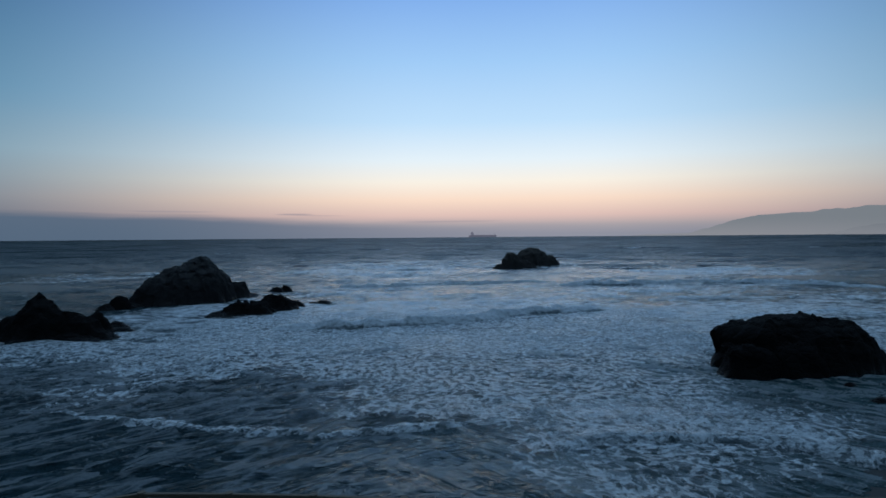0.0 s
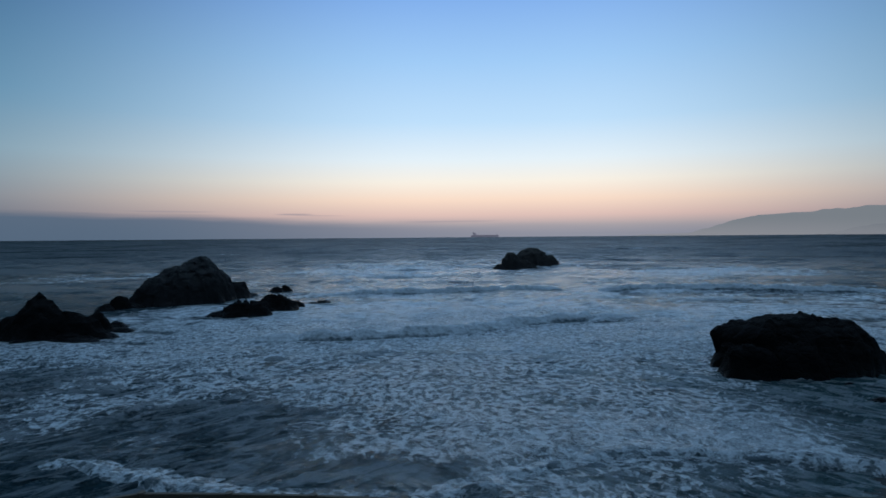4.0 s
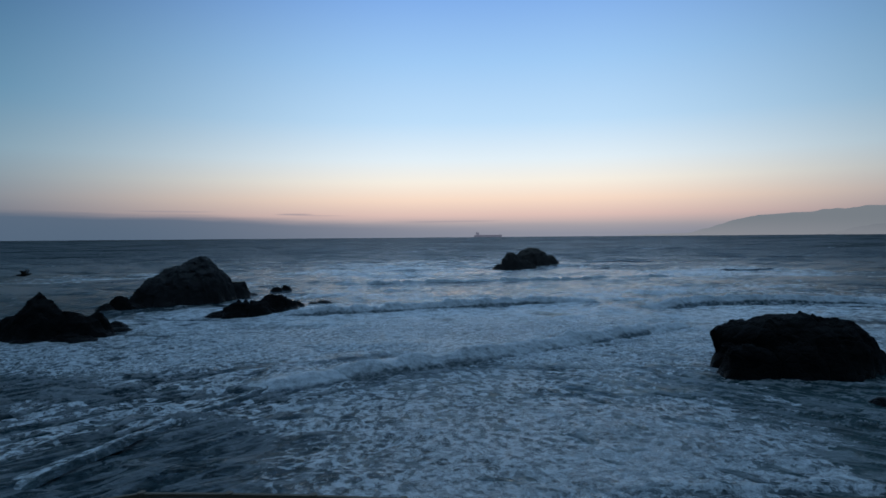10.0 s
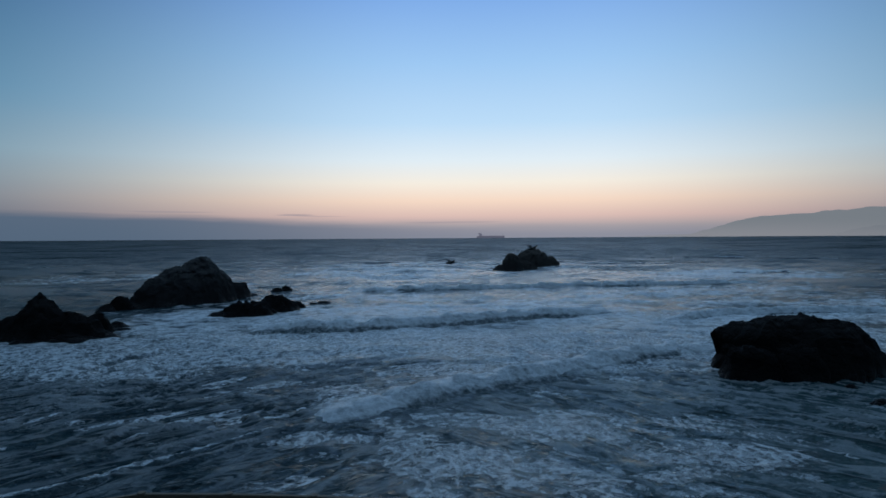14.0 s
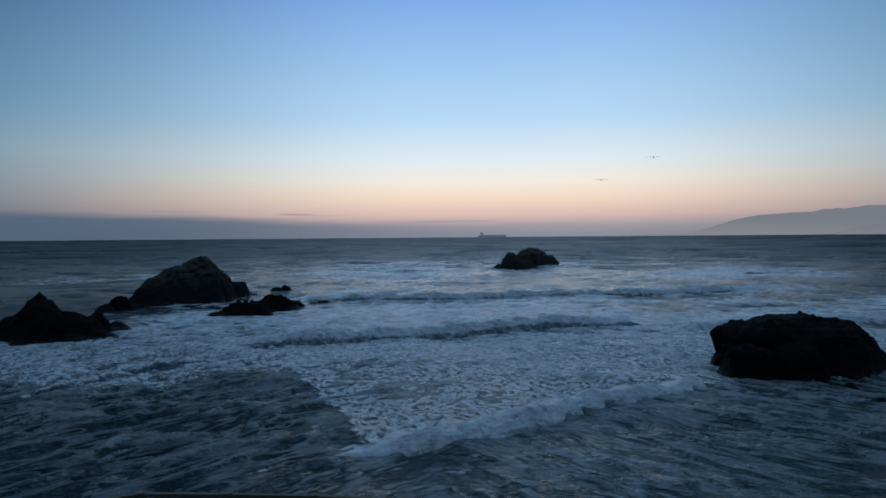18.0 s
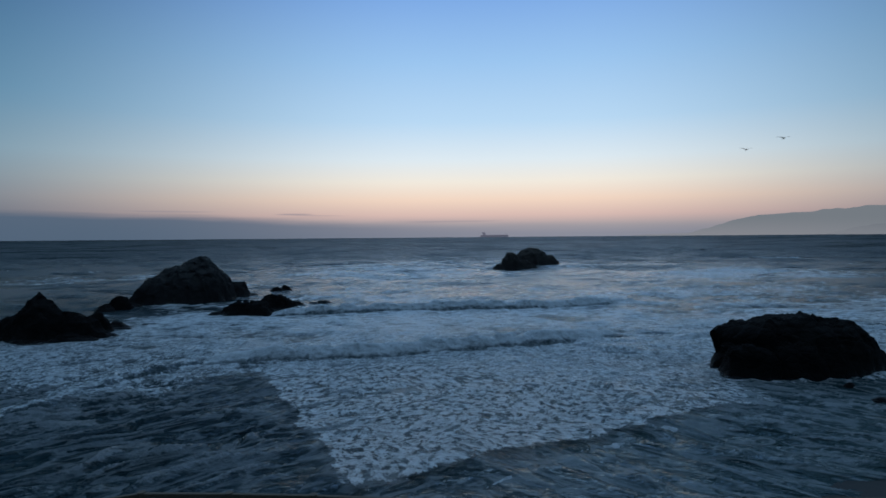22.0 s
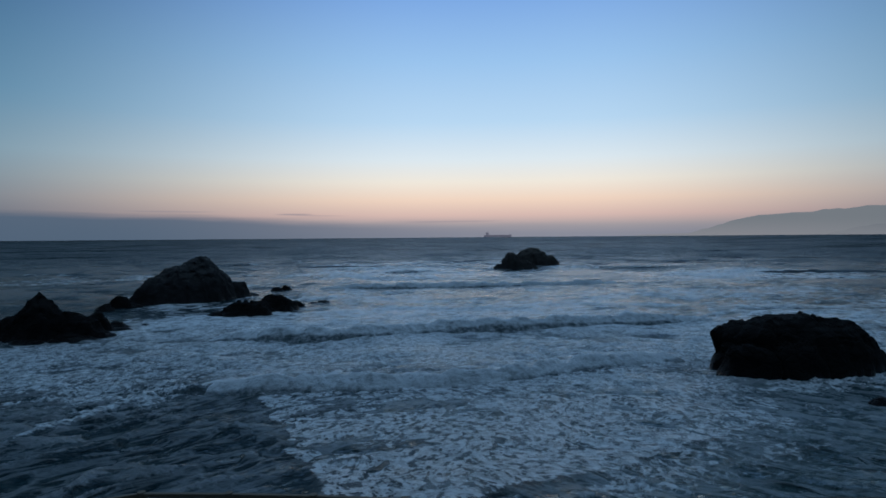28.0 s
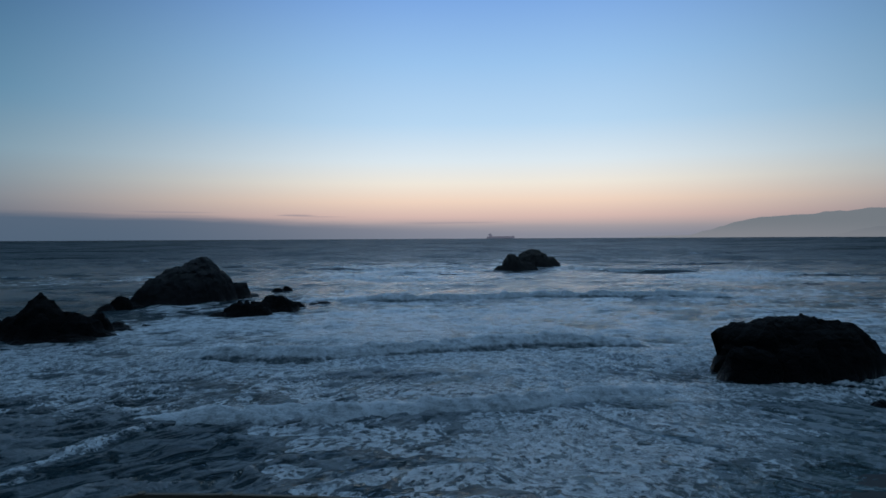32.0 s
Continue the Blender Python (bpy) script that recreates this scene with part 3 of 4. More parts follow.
rock("reef_rock", LOW_ROCK, .4, ROCK, "low black jagged reef rock awash in foam", 1.2, 53)
rock("sea_rock", FAR_ROCK, .7, BROWN_ROCK, "distant brown-black twin-humped sea rock", .9, 61)
rock("sea_boulder", NEAR_ROCK, .3, ROCK, "massive black flat-topped boulder standing in the surf", .8, 73, .85)
rock("reef_rock", [(-74, 270, 4.0, 2.5, 2.2, 2), (-70.5, 273, 3.2, 2.4, 2.6, 2)], .4, ROCK, "small black rock tips breaking the surface", .7, 81)
rock("reef_rock", [(-47.5, 220.5, 2.2, 1.5, 1.0, 2), (-44, 222, 3.4, 2, 1.3, 2)], .35, ROCK, "small black rock barely above the foam", .6, 91)
rock("reef_rock", [(62.9, 87.2, 1.7, 1.3, 1.1, 2)], .2, ROCK, "small black rock awash beside the boulder", .5, 103)
rock("reef_rock", [(65.2, 97.6, 1.2, .9, .8, 2)], .2, ROCK, "small black rock awash before the boulder", .5, 109)
rock("reef_rock", [(-83, 169, 1.6, 1.2, .9, 2)], .25, ROCK, "small black rock barely above the foam", .5, 97)


# ---- far hills and ship ----
def hills(name, mat, x0, x1, y0, height_at, label, seed):
    gx, gy = np.meshgrid(np.linspace(x0, x1, 220), np.linspace(0, 1, 26))
    h = height_at(gx) * (1 + .05 * field(gx / 160, gy * 3, seed)) + field(gx / 60, gy * 5, seed + 1) * 4 + field(gx / 22, gy * 9, seed + 2) * .8
    z = h * np.sin(np.pi * np.clip(gy * .5, 0, 1)) ** .8 - 6
    ob = new(name, sheet(name, gx, y0 + gy * 260, z, mat))
    return tagged(ob, label, "hills", kind="structure")


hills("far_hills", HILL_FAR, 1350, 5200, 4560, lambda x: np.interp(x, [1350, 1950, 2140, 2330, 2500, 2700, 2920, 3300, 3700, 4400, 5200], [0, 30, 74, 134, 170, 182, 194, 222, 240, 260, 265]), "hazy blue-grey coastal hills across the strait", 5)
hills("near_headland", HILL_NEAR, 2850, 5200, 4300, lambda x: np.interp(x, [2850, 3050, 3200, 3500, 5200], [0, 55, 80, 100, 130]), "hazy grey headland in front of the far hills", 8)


def build_ship():
    ship = tagged(new("cargo_ship"), "grey hazy bulk carrier with its deckhouse aft", "ship")
    bm = bmesh.new()
    sections = [(-108, 8, 13), (-99, 15, 13), (-65, 16, 12.5), (65, 16, 12.5), (91, 12, 14), (108, 1, 15.5)]
    rings = []
    for x, w, top in sections:
        rings.append([bm.verts.new(p) for p in ((x, -w, top), (x, -w * .9, 0), (x * .97, -w * .5, -3), (x * .97, w * .5, -3), (x, w * .9, 0), (x, w, top))])
    for a, b in zip(rings, rings[1:]):
        for i in range(6):
            bm.faces.new((a[i], a[(i + 1) % 6], b[(i + 1) % 6], b[i]))
    bm.faces.new(rings[0])
    bm.faces.new(list(reversed(rings[-1])))
    part("hull", bm, HULL, ship)
    bm = bmesh.new()
    box_into(bm, -80, 0, 20, 20, 28, 16)
    box_into(bm, -80, 0, 30, 15, 30, 4)
    part("deckhouse", bm, HOUSE, ship, "pale deckhouse with a bridge")
    part("funnel", box_into(bmesh.new(), -91, 0, 30, 7, 8, 12), HULL, ship)
    part("mast", box_into(bmesh.new(), -79, 0, 37, 2, 2, 9), HULL, ship)
    part("bow_mast", box_into(bmesh.new(), 90, 0, 20, 2, 2, 9), HULL, ship)
    for i in range(6):
        part("hatch", box_into(bmesh.new(), -55 + i * 23, 0, 13.6, 17, 20, 2.2), HULL, ship)
    return ship


ship = build_ship()


# ---- fence on the terrace below the camera ----
def build_fence():
    fence = tagged(new("timber_fence"), "weathered brown timber post and rail fence", "fence")
    fence.location = (0, 17, 16.5)
    xs = [-15.9, -13.45, -11.0, -8.55, -6.09, -3.7, -1.16, 1.3, 3.75, 6.2, 8.65]
    tops = [.62, .72, .95, 1.30, 1.27, 1.20, 1.08, 1.0, .92, .85, .8]
    for x, top in zip(xs, tops):
        bm = bmesh.new()
        bmesh.ops.create_cone(bm, cap_ends=True, segments=12, radius1=.12, radius2=.11, depth=top + .55, matrix=Matrix.Translation((x, 0, (top - .55) / 2 + .02)))
        part("post", bm, TIMBER, fence)
    for (xa, ta), (xb, tb) in zip(zip(xs, tops), zip(xs[1:], tops[1:])):
        for drop in (.06, .5):
            bm = bmesh.new()
            lean = math.atan2(tb - ta, xb - xa)
            box_into(bm, 0, 0, 0, math.hypot(xb - xa, tb - ta) + .02, .14, .11, pose((xa + xb) / 2, -.02, (ta + tb) / 2 - drop) @ Matrix.Rotation(-lean, 4, "Y"), .015)
            part("rail", bm, TIMBER, fence)


build_fence()



# ---- waves: rigid crests that run shorewards ----
def crest_mesh(name, long, high, mat, seed, front=1.1, back=9.0, lumpy=1.0, blunt=8, skirt=0.0):
    """A ridge along x that faces -y: steep in front, long behind, with a skirt of drawn-down water before it."""
    u = np.linspace(-1, 1, 60)
    reach = front * 1.5
    v = np.concatenate([np.linspace(-reach - skirt, -reach, 13 if skirt else 3)[:-1], np.linspace(-reach, 0, 12)[:-1], np.linspace(0, 1, 22) ** 1.3 * back])
    gu, gv = np.meshgrid(u, v)
    x = gu * long / 2
    bend = field(x / 7.0, x * 0 + .1, seed + 7) * 1.1 * lumpy + field(x / 3.0, x * 0 + .3, seed) * .9 * lumpy + field(x / 1.1, x * 0 + .7, seed + 1) * .28 * lumpy
    foot = np.clip(1 + gv / reach, 0, 1)
    rise = np.where(gv < 0, foot ** 1.1 * (1.6 - .6 * foot), np.clip(1 - gv / back, 0, 1) ** 1.6)
    ends = np.clip(1 - np.abs(gu) ** blunt, 0, 1)
    uneven = .85 + .25 * field(x / 6.0, x * 0 + .4, seed + 8)
    z = high * rise * ends * uneven * (1 + .2 * field(x / 2.2, gv / 2.2, seed + 2))
    z += lumpy * (.20 * field(x / 1.7, gv / 1.2, seed + 5) + .16 * field(x / .8, gv / .8, seed + 3) + .08 * field(x / .35, gv / .35, seed + 4)) * np.clip(rise * 2, 0, 1) * ends
    ahead = np.clip((-reach - gv) / max(skirt, .1), 0, 1)
    z += np.where(gv < -reach, .3 * chop_height(x + seed * 30, gv, .4, seed, .5) - 1.1 * ahead, 0)
    z -= .16 + .5 * np.abs(gu) ** 6 + np.where(gv > back * .6, (gv - back * .6) * .12, 0)
    return sheet(name, x, gv + bend * np.clip(1 - gv / back, 0, 1) * np.clip(1.6 - ahead, 0, 1), z, mat)


def apron_mesh(seed, mat):
    gx, gy = np.meshgrid(np.linspace(-9, 9, 40), np.linspace(.5, 27, 54))
    z = .36 + chop_height(gx + seed * 40, gy, .5, seed, .7)
    return sheet("foam_apron", gx, gy, z, mat)


HIGH_CRESTS = [crest_mesh("high_crest", 20, 2.4, CREST, 130 + 9 * i, front=2.8, back=12.0, lumpy=.75, skirt=1.6) for i in range(5)]
HIGH_ENDS = [crest_mesh("high_end_crest", 20, 1.5, CREST, 180 + 9 * i, front=2.8, back=12.0, lumpy=.75, blunt=2.5, skirt=1.6) for i in range(2)]
SMOOTH_CRESTS = [crest_mesh("smooth_crest", 13, .7, RIDGE, 250 + 9 * i, front=.7, back=3.2, lumpy=.6, blunt=2) for i in range(4)]
LOW_CRESTS = [crest_mesh("low_crest", 14, 1.1, SPENT, 200 + 9 * i, front=1.5, back=6, lumpy=.7, blunt=3, skirt=1.2) for i in range(4)]
SPENT_CRESTS = [crest_mesh("spent_crest", 16, 1.15, SPENT, 270 + 9 * i, front=1.0, back=6, lumpy=.7, blunt=3, skirt=1.2) for i in range(4)]
APRONS = [apron_mesh(301 + i, APRON) for i in range(4)]
THIN_APRONS = [apron_mesh(321 + i, THIN_APRON) for i in range(4)]


def front_at(row, u, lift):
    """Place and heading on a wave front (t, rise, x from, x to, five y) at the share u of its length."""
    t, rise, xa, xb, *ys = row
    grid = np.linspace(0, 1, len(ys))
    fine = np.linspace(0, 1, 41)
    smooth = np.interp(fine, grid, ys)
    for _ in range(3):
        smooth[1:-1] = (smooth[:-2] + 2 * smooth[1:-1] + smooth[2:]) / 4
    y = np.interp(u, fine, smooth)
    e = .04
    dy = np.interp(min(u + e, 1), fine, smooth) - np.interp(max(u - e, 0), fine, smooth)
    dx = (xb - xa) * (min(u + e, 1) - max(u - e, 0))
    return pose(xa + (xb - xa) * u, y, rise + lift, 0, 0, max(-70, min(70, math.degrees(math.atan2(dy, dx)))))


def breaking_wave(rows, count, crests, label, apron=APRONS, lift=.3):
    """A wave whose crest is in pieces, each on its own way; returns the pieces and their rows."""
    wave = tagged(new("breaking_wave"), label, "wave", "waves running ashore")
    moves = []
    for i in range(count):
        u = (i + .5) / count
        ends = HIGH_ENDS if crests is HIGH_CRESTS else crests
        piece = new("crest", ends[i % 2] if i in (0, count - 1) else crests[i % len(crests)])
        piece.parent = wave
        if apron and i % 2 == 0:
            foam = tagged(new("foam_apron", apron[(i * 3 + count) % len(apron)]), "sheer white lace of foam")
            foam.parent = piece
        moves.append((piece, [(row[0], front_at(row, u, lift)) for row in rows]))
    return moves


def swell(x, y, long, high, seed):
    me = crest_mesh("swell", long, high, SWELL, seed, front=3.0, back=16.0, lumpy=.8, blunt=2)
    co = np.empty(len(me.vertices) * 3)
    me.vertices.foreach_get("co", co)
    co = co.reshape(-1, 3)
    along = co[:, 0] / long
    co[:, 1] += field(along * 3.1, along * 0 + .5, seed) * long * .12 + field(along * 8.3, along * 0 + .2, seed + 5) * long * .02
    co[:, 2] -= (.5 + .5 * field(along * 5.3, along * 0 + .9, seed + 6)) * high * .5
    me.vertices.foreach_set("co", co.ravel())
    ob = tagged(new("swell", me), "dark smooth-backed swell on the open sea", "wave", "swells offshore")
    return ob


# rows: t, rise, x from, x to, five y
FRONT_A = [
    (0, 0.35, -42.0, 47.8, 158.5, 162.5, 169.2, 185.6, 197.6),
    (3, 0.35, -43.2, 51.7, 147.4, 148.7, 156.9, 173.6, 182.4),
    (6, 0.35, -41.5, 56.6, 129.1, 133.6, 142.1, 158.6, 171.4),
    (10, 0.35, -28.1, 61.6, 98.5, 113.5, 126.9, 143.8, 159.6),
    (14, 0.1, -14.5, 55.8, 83.6, 98.3, 109.7, 122.5, 130.5),
    (17, -0.45, -10.7, 46.1, 73.2, 83.0, 91.6, 98.2, 104.5),
    (19, -1.15, -7.7, 42.6, 64.8, 70.1, 82.2, 90.2, 94.4),
    (21, -1.95, -4.5, 47.1, 58.1, 65.6, 75.9, 83.8, 86.5),
    (23, -2.7, 3.6, 50.6, 56.2, 66.4, 72.6, 75.5, 80.6),
    (25, -3.0, 7.8, 51.5, 58.3, 65.4, 68.2, 69.4, 76.3),
    (28, -3.3, 5.3, 51.2, 50.7, 56.8, 61.3, 64.7, 70.2),
    (32, -3.5, 4.8, 49.4, 45.5, 49.8, 54.5, 59.2, 65.0),
]

FRONT_B = [
    (0, -0.65, -59.0, 62.1, 283.1, 290.4, 295.2, 301.5, 310.4),
    (3, -0.15, -44.2, 56.8, 257.8, 263.6, 268.6, 275.7, 284.2),
    (6, 0.35, -41.5, 33.0, 229.3, 234.4, 238.5, 241.7, 244.3),
    (10, 0.35, -47.1, 51.8, 191.1, 194.9, 206.5, 214.9, 218.6),
    (14, 0.35, -45.8, 49.0, 161.5, 161.7, 171.4, 183.4, 191.8),
    (17, 0.35, -43.2, 49.0, 147.4, 147.4, 157.0, 170.8, 172.9),
    (19, 0.35, -42.1, 46.3, 134.9, 141.4, 146.6, 158.7, 163.5),
    (23, 0.35, -42.2, 36.7, 117.4, 118.1, 124.0, 132.0, 143.5),
    (25, 0.2, -40.3, 38.8, 109.2, 111.6, 113.8, 124.6, 136.7),
    (28, 0.0, -35.8, 42.2, 99.4, 98.6, 100.4, 110.9, 120.9),
    (30, -0.25, -37.7, 40.7, 92.7, 92.1, 91.9, 99.3, 108.1),
    (32, -0.5, -38.9, 38.1, 82.2, 83.4, 85.9, 91.1, 96.3),
]

FRONT_D = [
    (0, -1.3, -71.8, 78.4, 344.8, 369.4, 381.8, 388.9, 391.8),
    (8, -0.5, -65.2, 132.5, 312.8, 321.0, 328.5, 336.0, 343.5),
    (14, 0.25, -36.6, 155.0, 272.6, 273.0, 287.3, 291.9, 300.6),
    (17, 0.3, -52.0, 158.4, 249.0, 240.6, 254.6, 256.0, 260.4),
    (19, 0.3, -51.4, 99.4, 217.3, 224.7, 228.3, 233.8, 257.8),
    (21, 0.3, -49.1, 69.4, 199.6, 205.9, 210.9, 211.9, 222.9),
    (23, 0.3, -52.4, 65.7, 184.9, 190.4, 198.4, 197.1, 217.6),
    (25, 0.3, -55.8, 65.7, 169.1, 165.7, 179.6, 177.3, 193.5),
    (28, 0.3, -51.6, 72.1, 147.8, 149.5, 161.6, 167.1, 170.5),
    (30, 0.3, -51.0, 54.8, 138.7, 138.2, 145.2, 151.5, 149.1),
    (32, 0.3, -51.8, 40.4, 124.8, 123.1, 128.4, 139.1, 138.1),
]

FRONT_Z = [
    (0, -0.45, -57.7, 26.7, 85.1, 80.0, 74.3, 80.5, 88.3),
    (1, -0.47, -53.2, 23.3, 81.9, 74.6, 68.5, 75.4, 82.3),
    (3, -0.45, -45.3, 30.1, 70.6, 63.4, 57.6, 67.2, 76.2),
    (6, -0.35, -37.4, 46.5, 58.2, 52.0, 53.8, 69.1, 79.9),
    (8, -0.5, -22.6, 43.2, 49.3, 47.8, 54.4, 64.0, 70.7),
    (11, -1.3, -12.4, 39.4, 45.7, 45.6, 53.1, 59.4, 63.6),
    (32, -2.3, -11.4, 33.8, 42.1, 41.9, 46.3, 51.1, 54.4),
]

FRONT_Y = [
    (0, 0.1, 17.4, 45.1, 71.0, 72.1, 71.9, 69.8, 65.9),
    (4, 0.05, 18.8, 44.7, 66.5, 66.9, 66.2, 64.6, 62.7),
    (8, -0.2, 18.6, 43.2, 59.7, 60.6, 60.8, 60.3, 59.2),
    (13, -0.5, 17.0, 39.7, 54.7, 54.6, 54.5, 54.4, 54.3),
    (18, -1.5, 16.0, 37.4, 51.5, 51.4, 51.3, 51.3, 51.2),
    (32, -2.5, 15.4, 36.0, 49.6, 49.5, 49.4, 49.3, 49.2),
]

FRONT_LEFT = [
    (0, -0.05, -60.7, -28.5, 121.8, 126.4, 130.6, 133.1, 135.6),
    (5, 0.05, -59.0, -36.8, 99.5, 110.2, 118.6, 124.1, 129.5),
    (8, 0.35, -41.9, -29.5, 70.5, 80.5, 90.6, 100.6, 110.6),
    (10, 0.45, -41.2, -27.2, 62.3, 72.9, 82.7, 90.7, 98.4),
    (12, 0.28, -42.8, -27.8, 59.6, 65.1, 71.5, 79.5, 88.7),
    (14, 0.05, -42.0, -20.9, 57.0, 60.4, 66.7, 72.5, 78.2),
    (18, -0.35, -38.8, -17.4, 52.5, 54.2, 57.0, 60.8, 64.8),
    (32, -1.85, -34.1, -14.1, 46.1, 46.7, 48.6, 50.4, 52.1),
]

FRONT_COVE = [
    (0, -1.3, -89.9, -63.6, 122.9, 130.3, 135.6, 138.2, 140.7),
    (14, -0.8, -80.7, -60.4, 110.3, 115.0, 119.7, 126.7, 133.7),
    (17, 0.1, -67.5, -51.5, 99.7, 108.9, 115.4, 118.4, 121.4),
    (19, 0.2, -62.6, -50.4, 91.2, 99.4, 106.6, 111.4, 116.2),
    (21, 0.3, -61.8, -52.6, 84.1, 96.8, 103.5, 108.7, 113.8),
    (23, 0.3, -58.1, -47.0, 79.1, 101.9, 109.1, 113.9, 118.6),
    (25, 0.35, -56.5, -40.9, 76.9, 92.0, 104.2, 108.3, 111.1),
    (28, 0.05, -52.7, -35.8, 71.7, 86.4, 94.9, 97.7, 99.4),
    (30, -0.2, -50.4, -37.6, 68.5, 73.4, 83.5, 87.9, 92.4),
    (32, -0.3, -46.0, -38.5, 62.4, 65.5, 70.0, 75.9, 82.2),
]

FRONT_CROSS = [
    (0, -1.15, 16.3, 36.7, 184.5, 169.2, 155.7, 149.6, 143.5),
    (14, -0.85, 14.8, 34.7, 167.3, 157.1, 146.9, 136.7, 126.5),
    (17, -0.45, 17.3, 34.5, 162.0, 150.5, 139.0, 128.5, 118.0),
    (19, -0.2, 14.5, 31.1, 148.6, 138.0, 127.4, 116.8, 106.3),
    (21, -0.1, 12.1, 34.1, 137.3, 122.9, 107.0, 94.4, 88.4),
    (23, 0.25, 9.6, 32.0, 121.7, 106.9, 96.4, 88.7, 82.9),
    (25, 0.5, 7.7, 28.1, 111.6, 97.7, 86.6, 81.5, 76.5),
    (28, 0.4, 3.1, 18.5, 97.4, 86.8, 78.1, 71.4, 67.7),
    (30, 0.35, 0.3, 16.5, 89.1, 77.0, 67.7, 62.4, 58.1),
    (32, 0.3, -2.0, 12.2, 79.5, 71.1, 63.6, 57.9, 51.6),
]

FRONT_E = [
    (0, -1.5, -115.3, 79.2, 508.9, 510.2, 511.4, 513.1, 514.8),
    (21, -1, -76.7, 57.2, 368.4, 372.2, 375.7, 374.0, 372.4),
    (25, -0.4, -65.2, 64.3, 312.8, 318.3, 317.0, 316.8, 321.5),
    (28, 0.15, -54.6, 87.1, 274.2, 285.6, 284.9, 286.9, 297.3),
    (30, 0.3, -39.9, 97.6, 245.8, 251.1, 259.3, 265.7, 253.0),
    (32, 0.3, -39.3, 110.5, 229.2, 232.2, 241.0, 244.7, 240.2),
]

FRONT_G = [
    (0, 0.2, 57.4, 189.3, 287.2, 289.2, 290.7, 289.6, 260.2),
    (3, 0.3, 69.4, 178.9, 271.3, 273.0, 268.7, 258.9, 245.9),
    (6, 0.3, 70.9, 169.6, 234.7, 250.0, 246.9, 240.6, 233.1),
    (10, 0.3, 72.3, 148.9, 202.1, 214.3, 216.1, 212.4, 204.7),
    (14, -0.2, 67.6, 138.4, 175.3, 184.4, 187.5, 188.8, 190.2),
    (20, -1, 56.5, 117.6, 146.5, 153.4, 156.5, 159.0, 161.5),
    (32, -1.9, 52.2, 107.8, 135.4, 141.2, 143.9, 146.0, 148.1),
]


SURF = []
SURF += breaking_wave(FRONT_A, 8, HIGH_CRESTS, "long white foaming bore with a blue shaded front")
SURF += breaking_wave(FRONT_B, 10, HIGH_CRESTS, "curved white bore rolling in behind the first")
SURF += breaking_wave(FRONT_D, 12, HIGH_CRESTS, "white breaker rolling in from the outer reef")
SURF += breaking_wave(FRONT_E, 12, HIGH_CRESTS, "steep dark breaker about to spill")
SURF += breaking_wave(FRONT_G, 12, HIGH_CRESTS, "broad low breaker rolling in behind the boulder")
SURF += breaking_wave(FRONT_Z, 10, SPENT_CRESTS, "spent foaming bore close under the cliff", THIN_APRONS)
SURF += breaking_wave(FRONT_Y, 6, SPENT_CRESTS, "dying bore with torn foam beside the boulder")
SURF += breaking_wave(FRONT_LEFT, 6, SMOOTH_CRESTS, "low dark ripple wave with foam behind", apron=(), lift=.1)
SURF += breaking_wave(FRONT_COVE, 6, LOW_CRESTS, "low foaming wave running into the cove", apron=())
SURF += breaking_wave(FRONT_CROSS, 6, SMOOTH_CRESTS, "slanting ridge of water thrown back by the boulder", apron=(), lift=-.28)


def raft(x0, x1, y0, y1, edges, mat, seed, label):
    """A sheet of foam that floats on the wavelets; it is laid out where it lies at one moment and drifts from there."""
    gx, gy = np.meshgrid(np.arange(x0, x1, .9), np.arange(y0, y1, .9))
    z = chop_height(gx, gy, .9, seed, .6) + .5 * backwash(gx, gy, .9, seed)
    keep = np.ones_like(gx, bool)
    for ex, ey, heading, fringe in edges:
        keep &= (gx - ex) * math.cos(radians(heading)) + (gy - ey) * math.sin(radians(heading)) > -fringe / 2 - 3
    return tagged(new("foam_raft", sheet("foam_raft", gx, gy, z, mat, keep)), label, "foam", "fields of foam", kind="stuff")


old_foam = raft(-90, 76, 42, 196, OLD_EDGES, OLD_FOAM, 501, "wide field of old milky foam on the bay")
tongue = raft(-50, 60, 52, 158, TONGUE_EDGES, TONGUE_FOAM, 511, "dense tongue of white lacy foam behind a bore")
cove_foam = raft(-118, -24, 62, 166, COVE_EDGES, COVE_FOAM, 521, "streaky foam spreading into the cove")
shore_foam = raft(-4, 72, 42, 102, SHORE_EDGES, SHORE_FOAM, 531, "lacy foam washing about under the cliff")
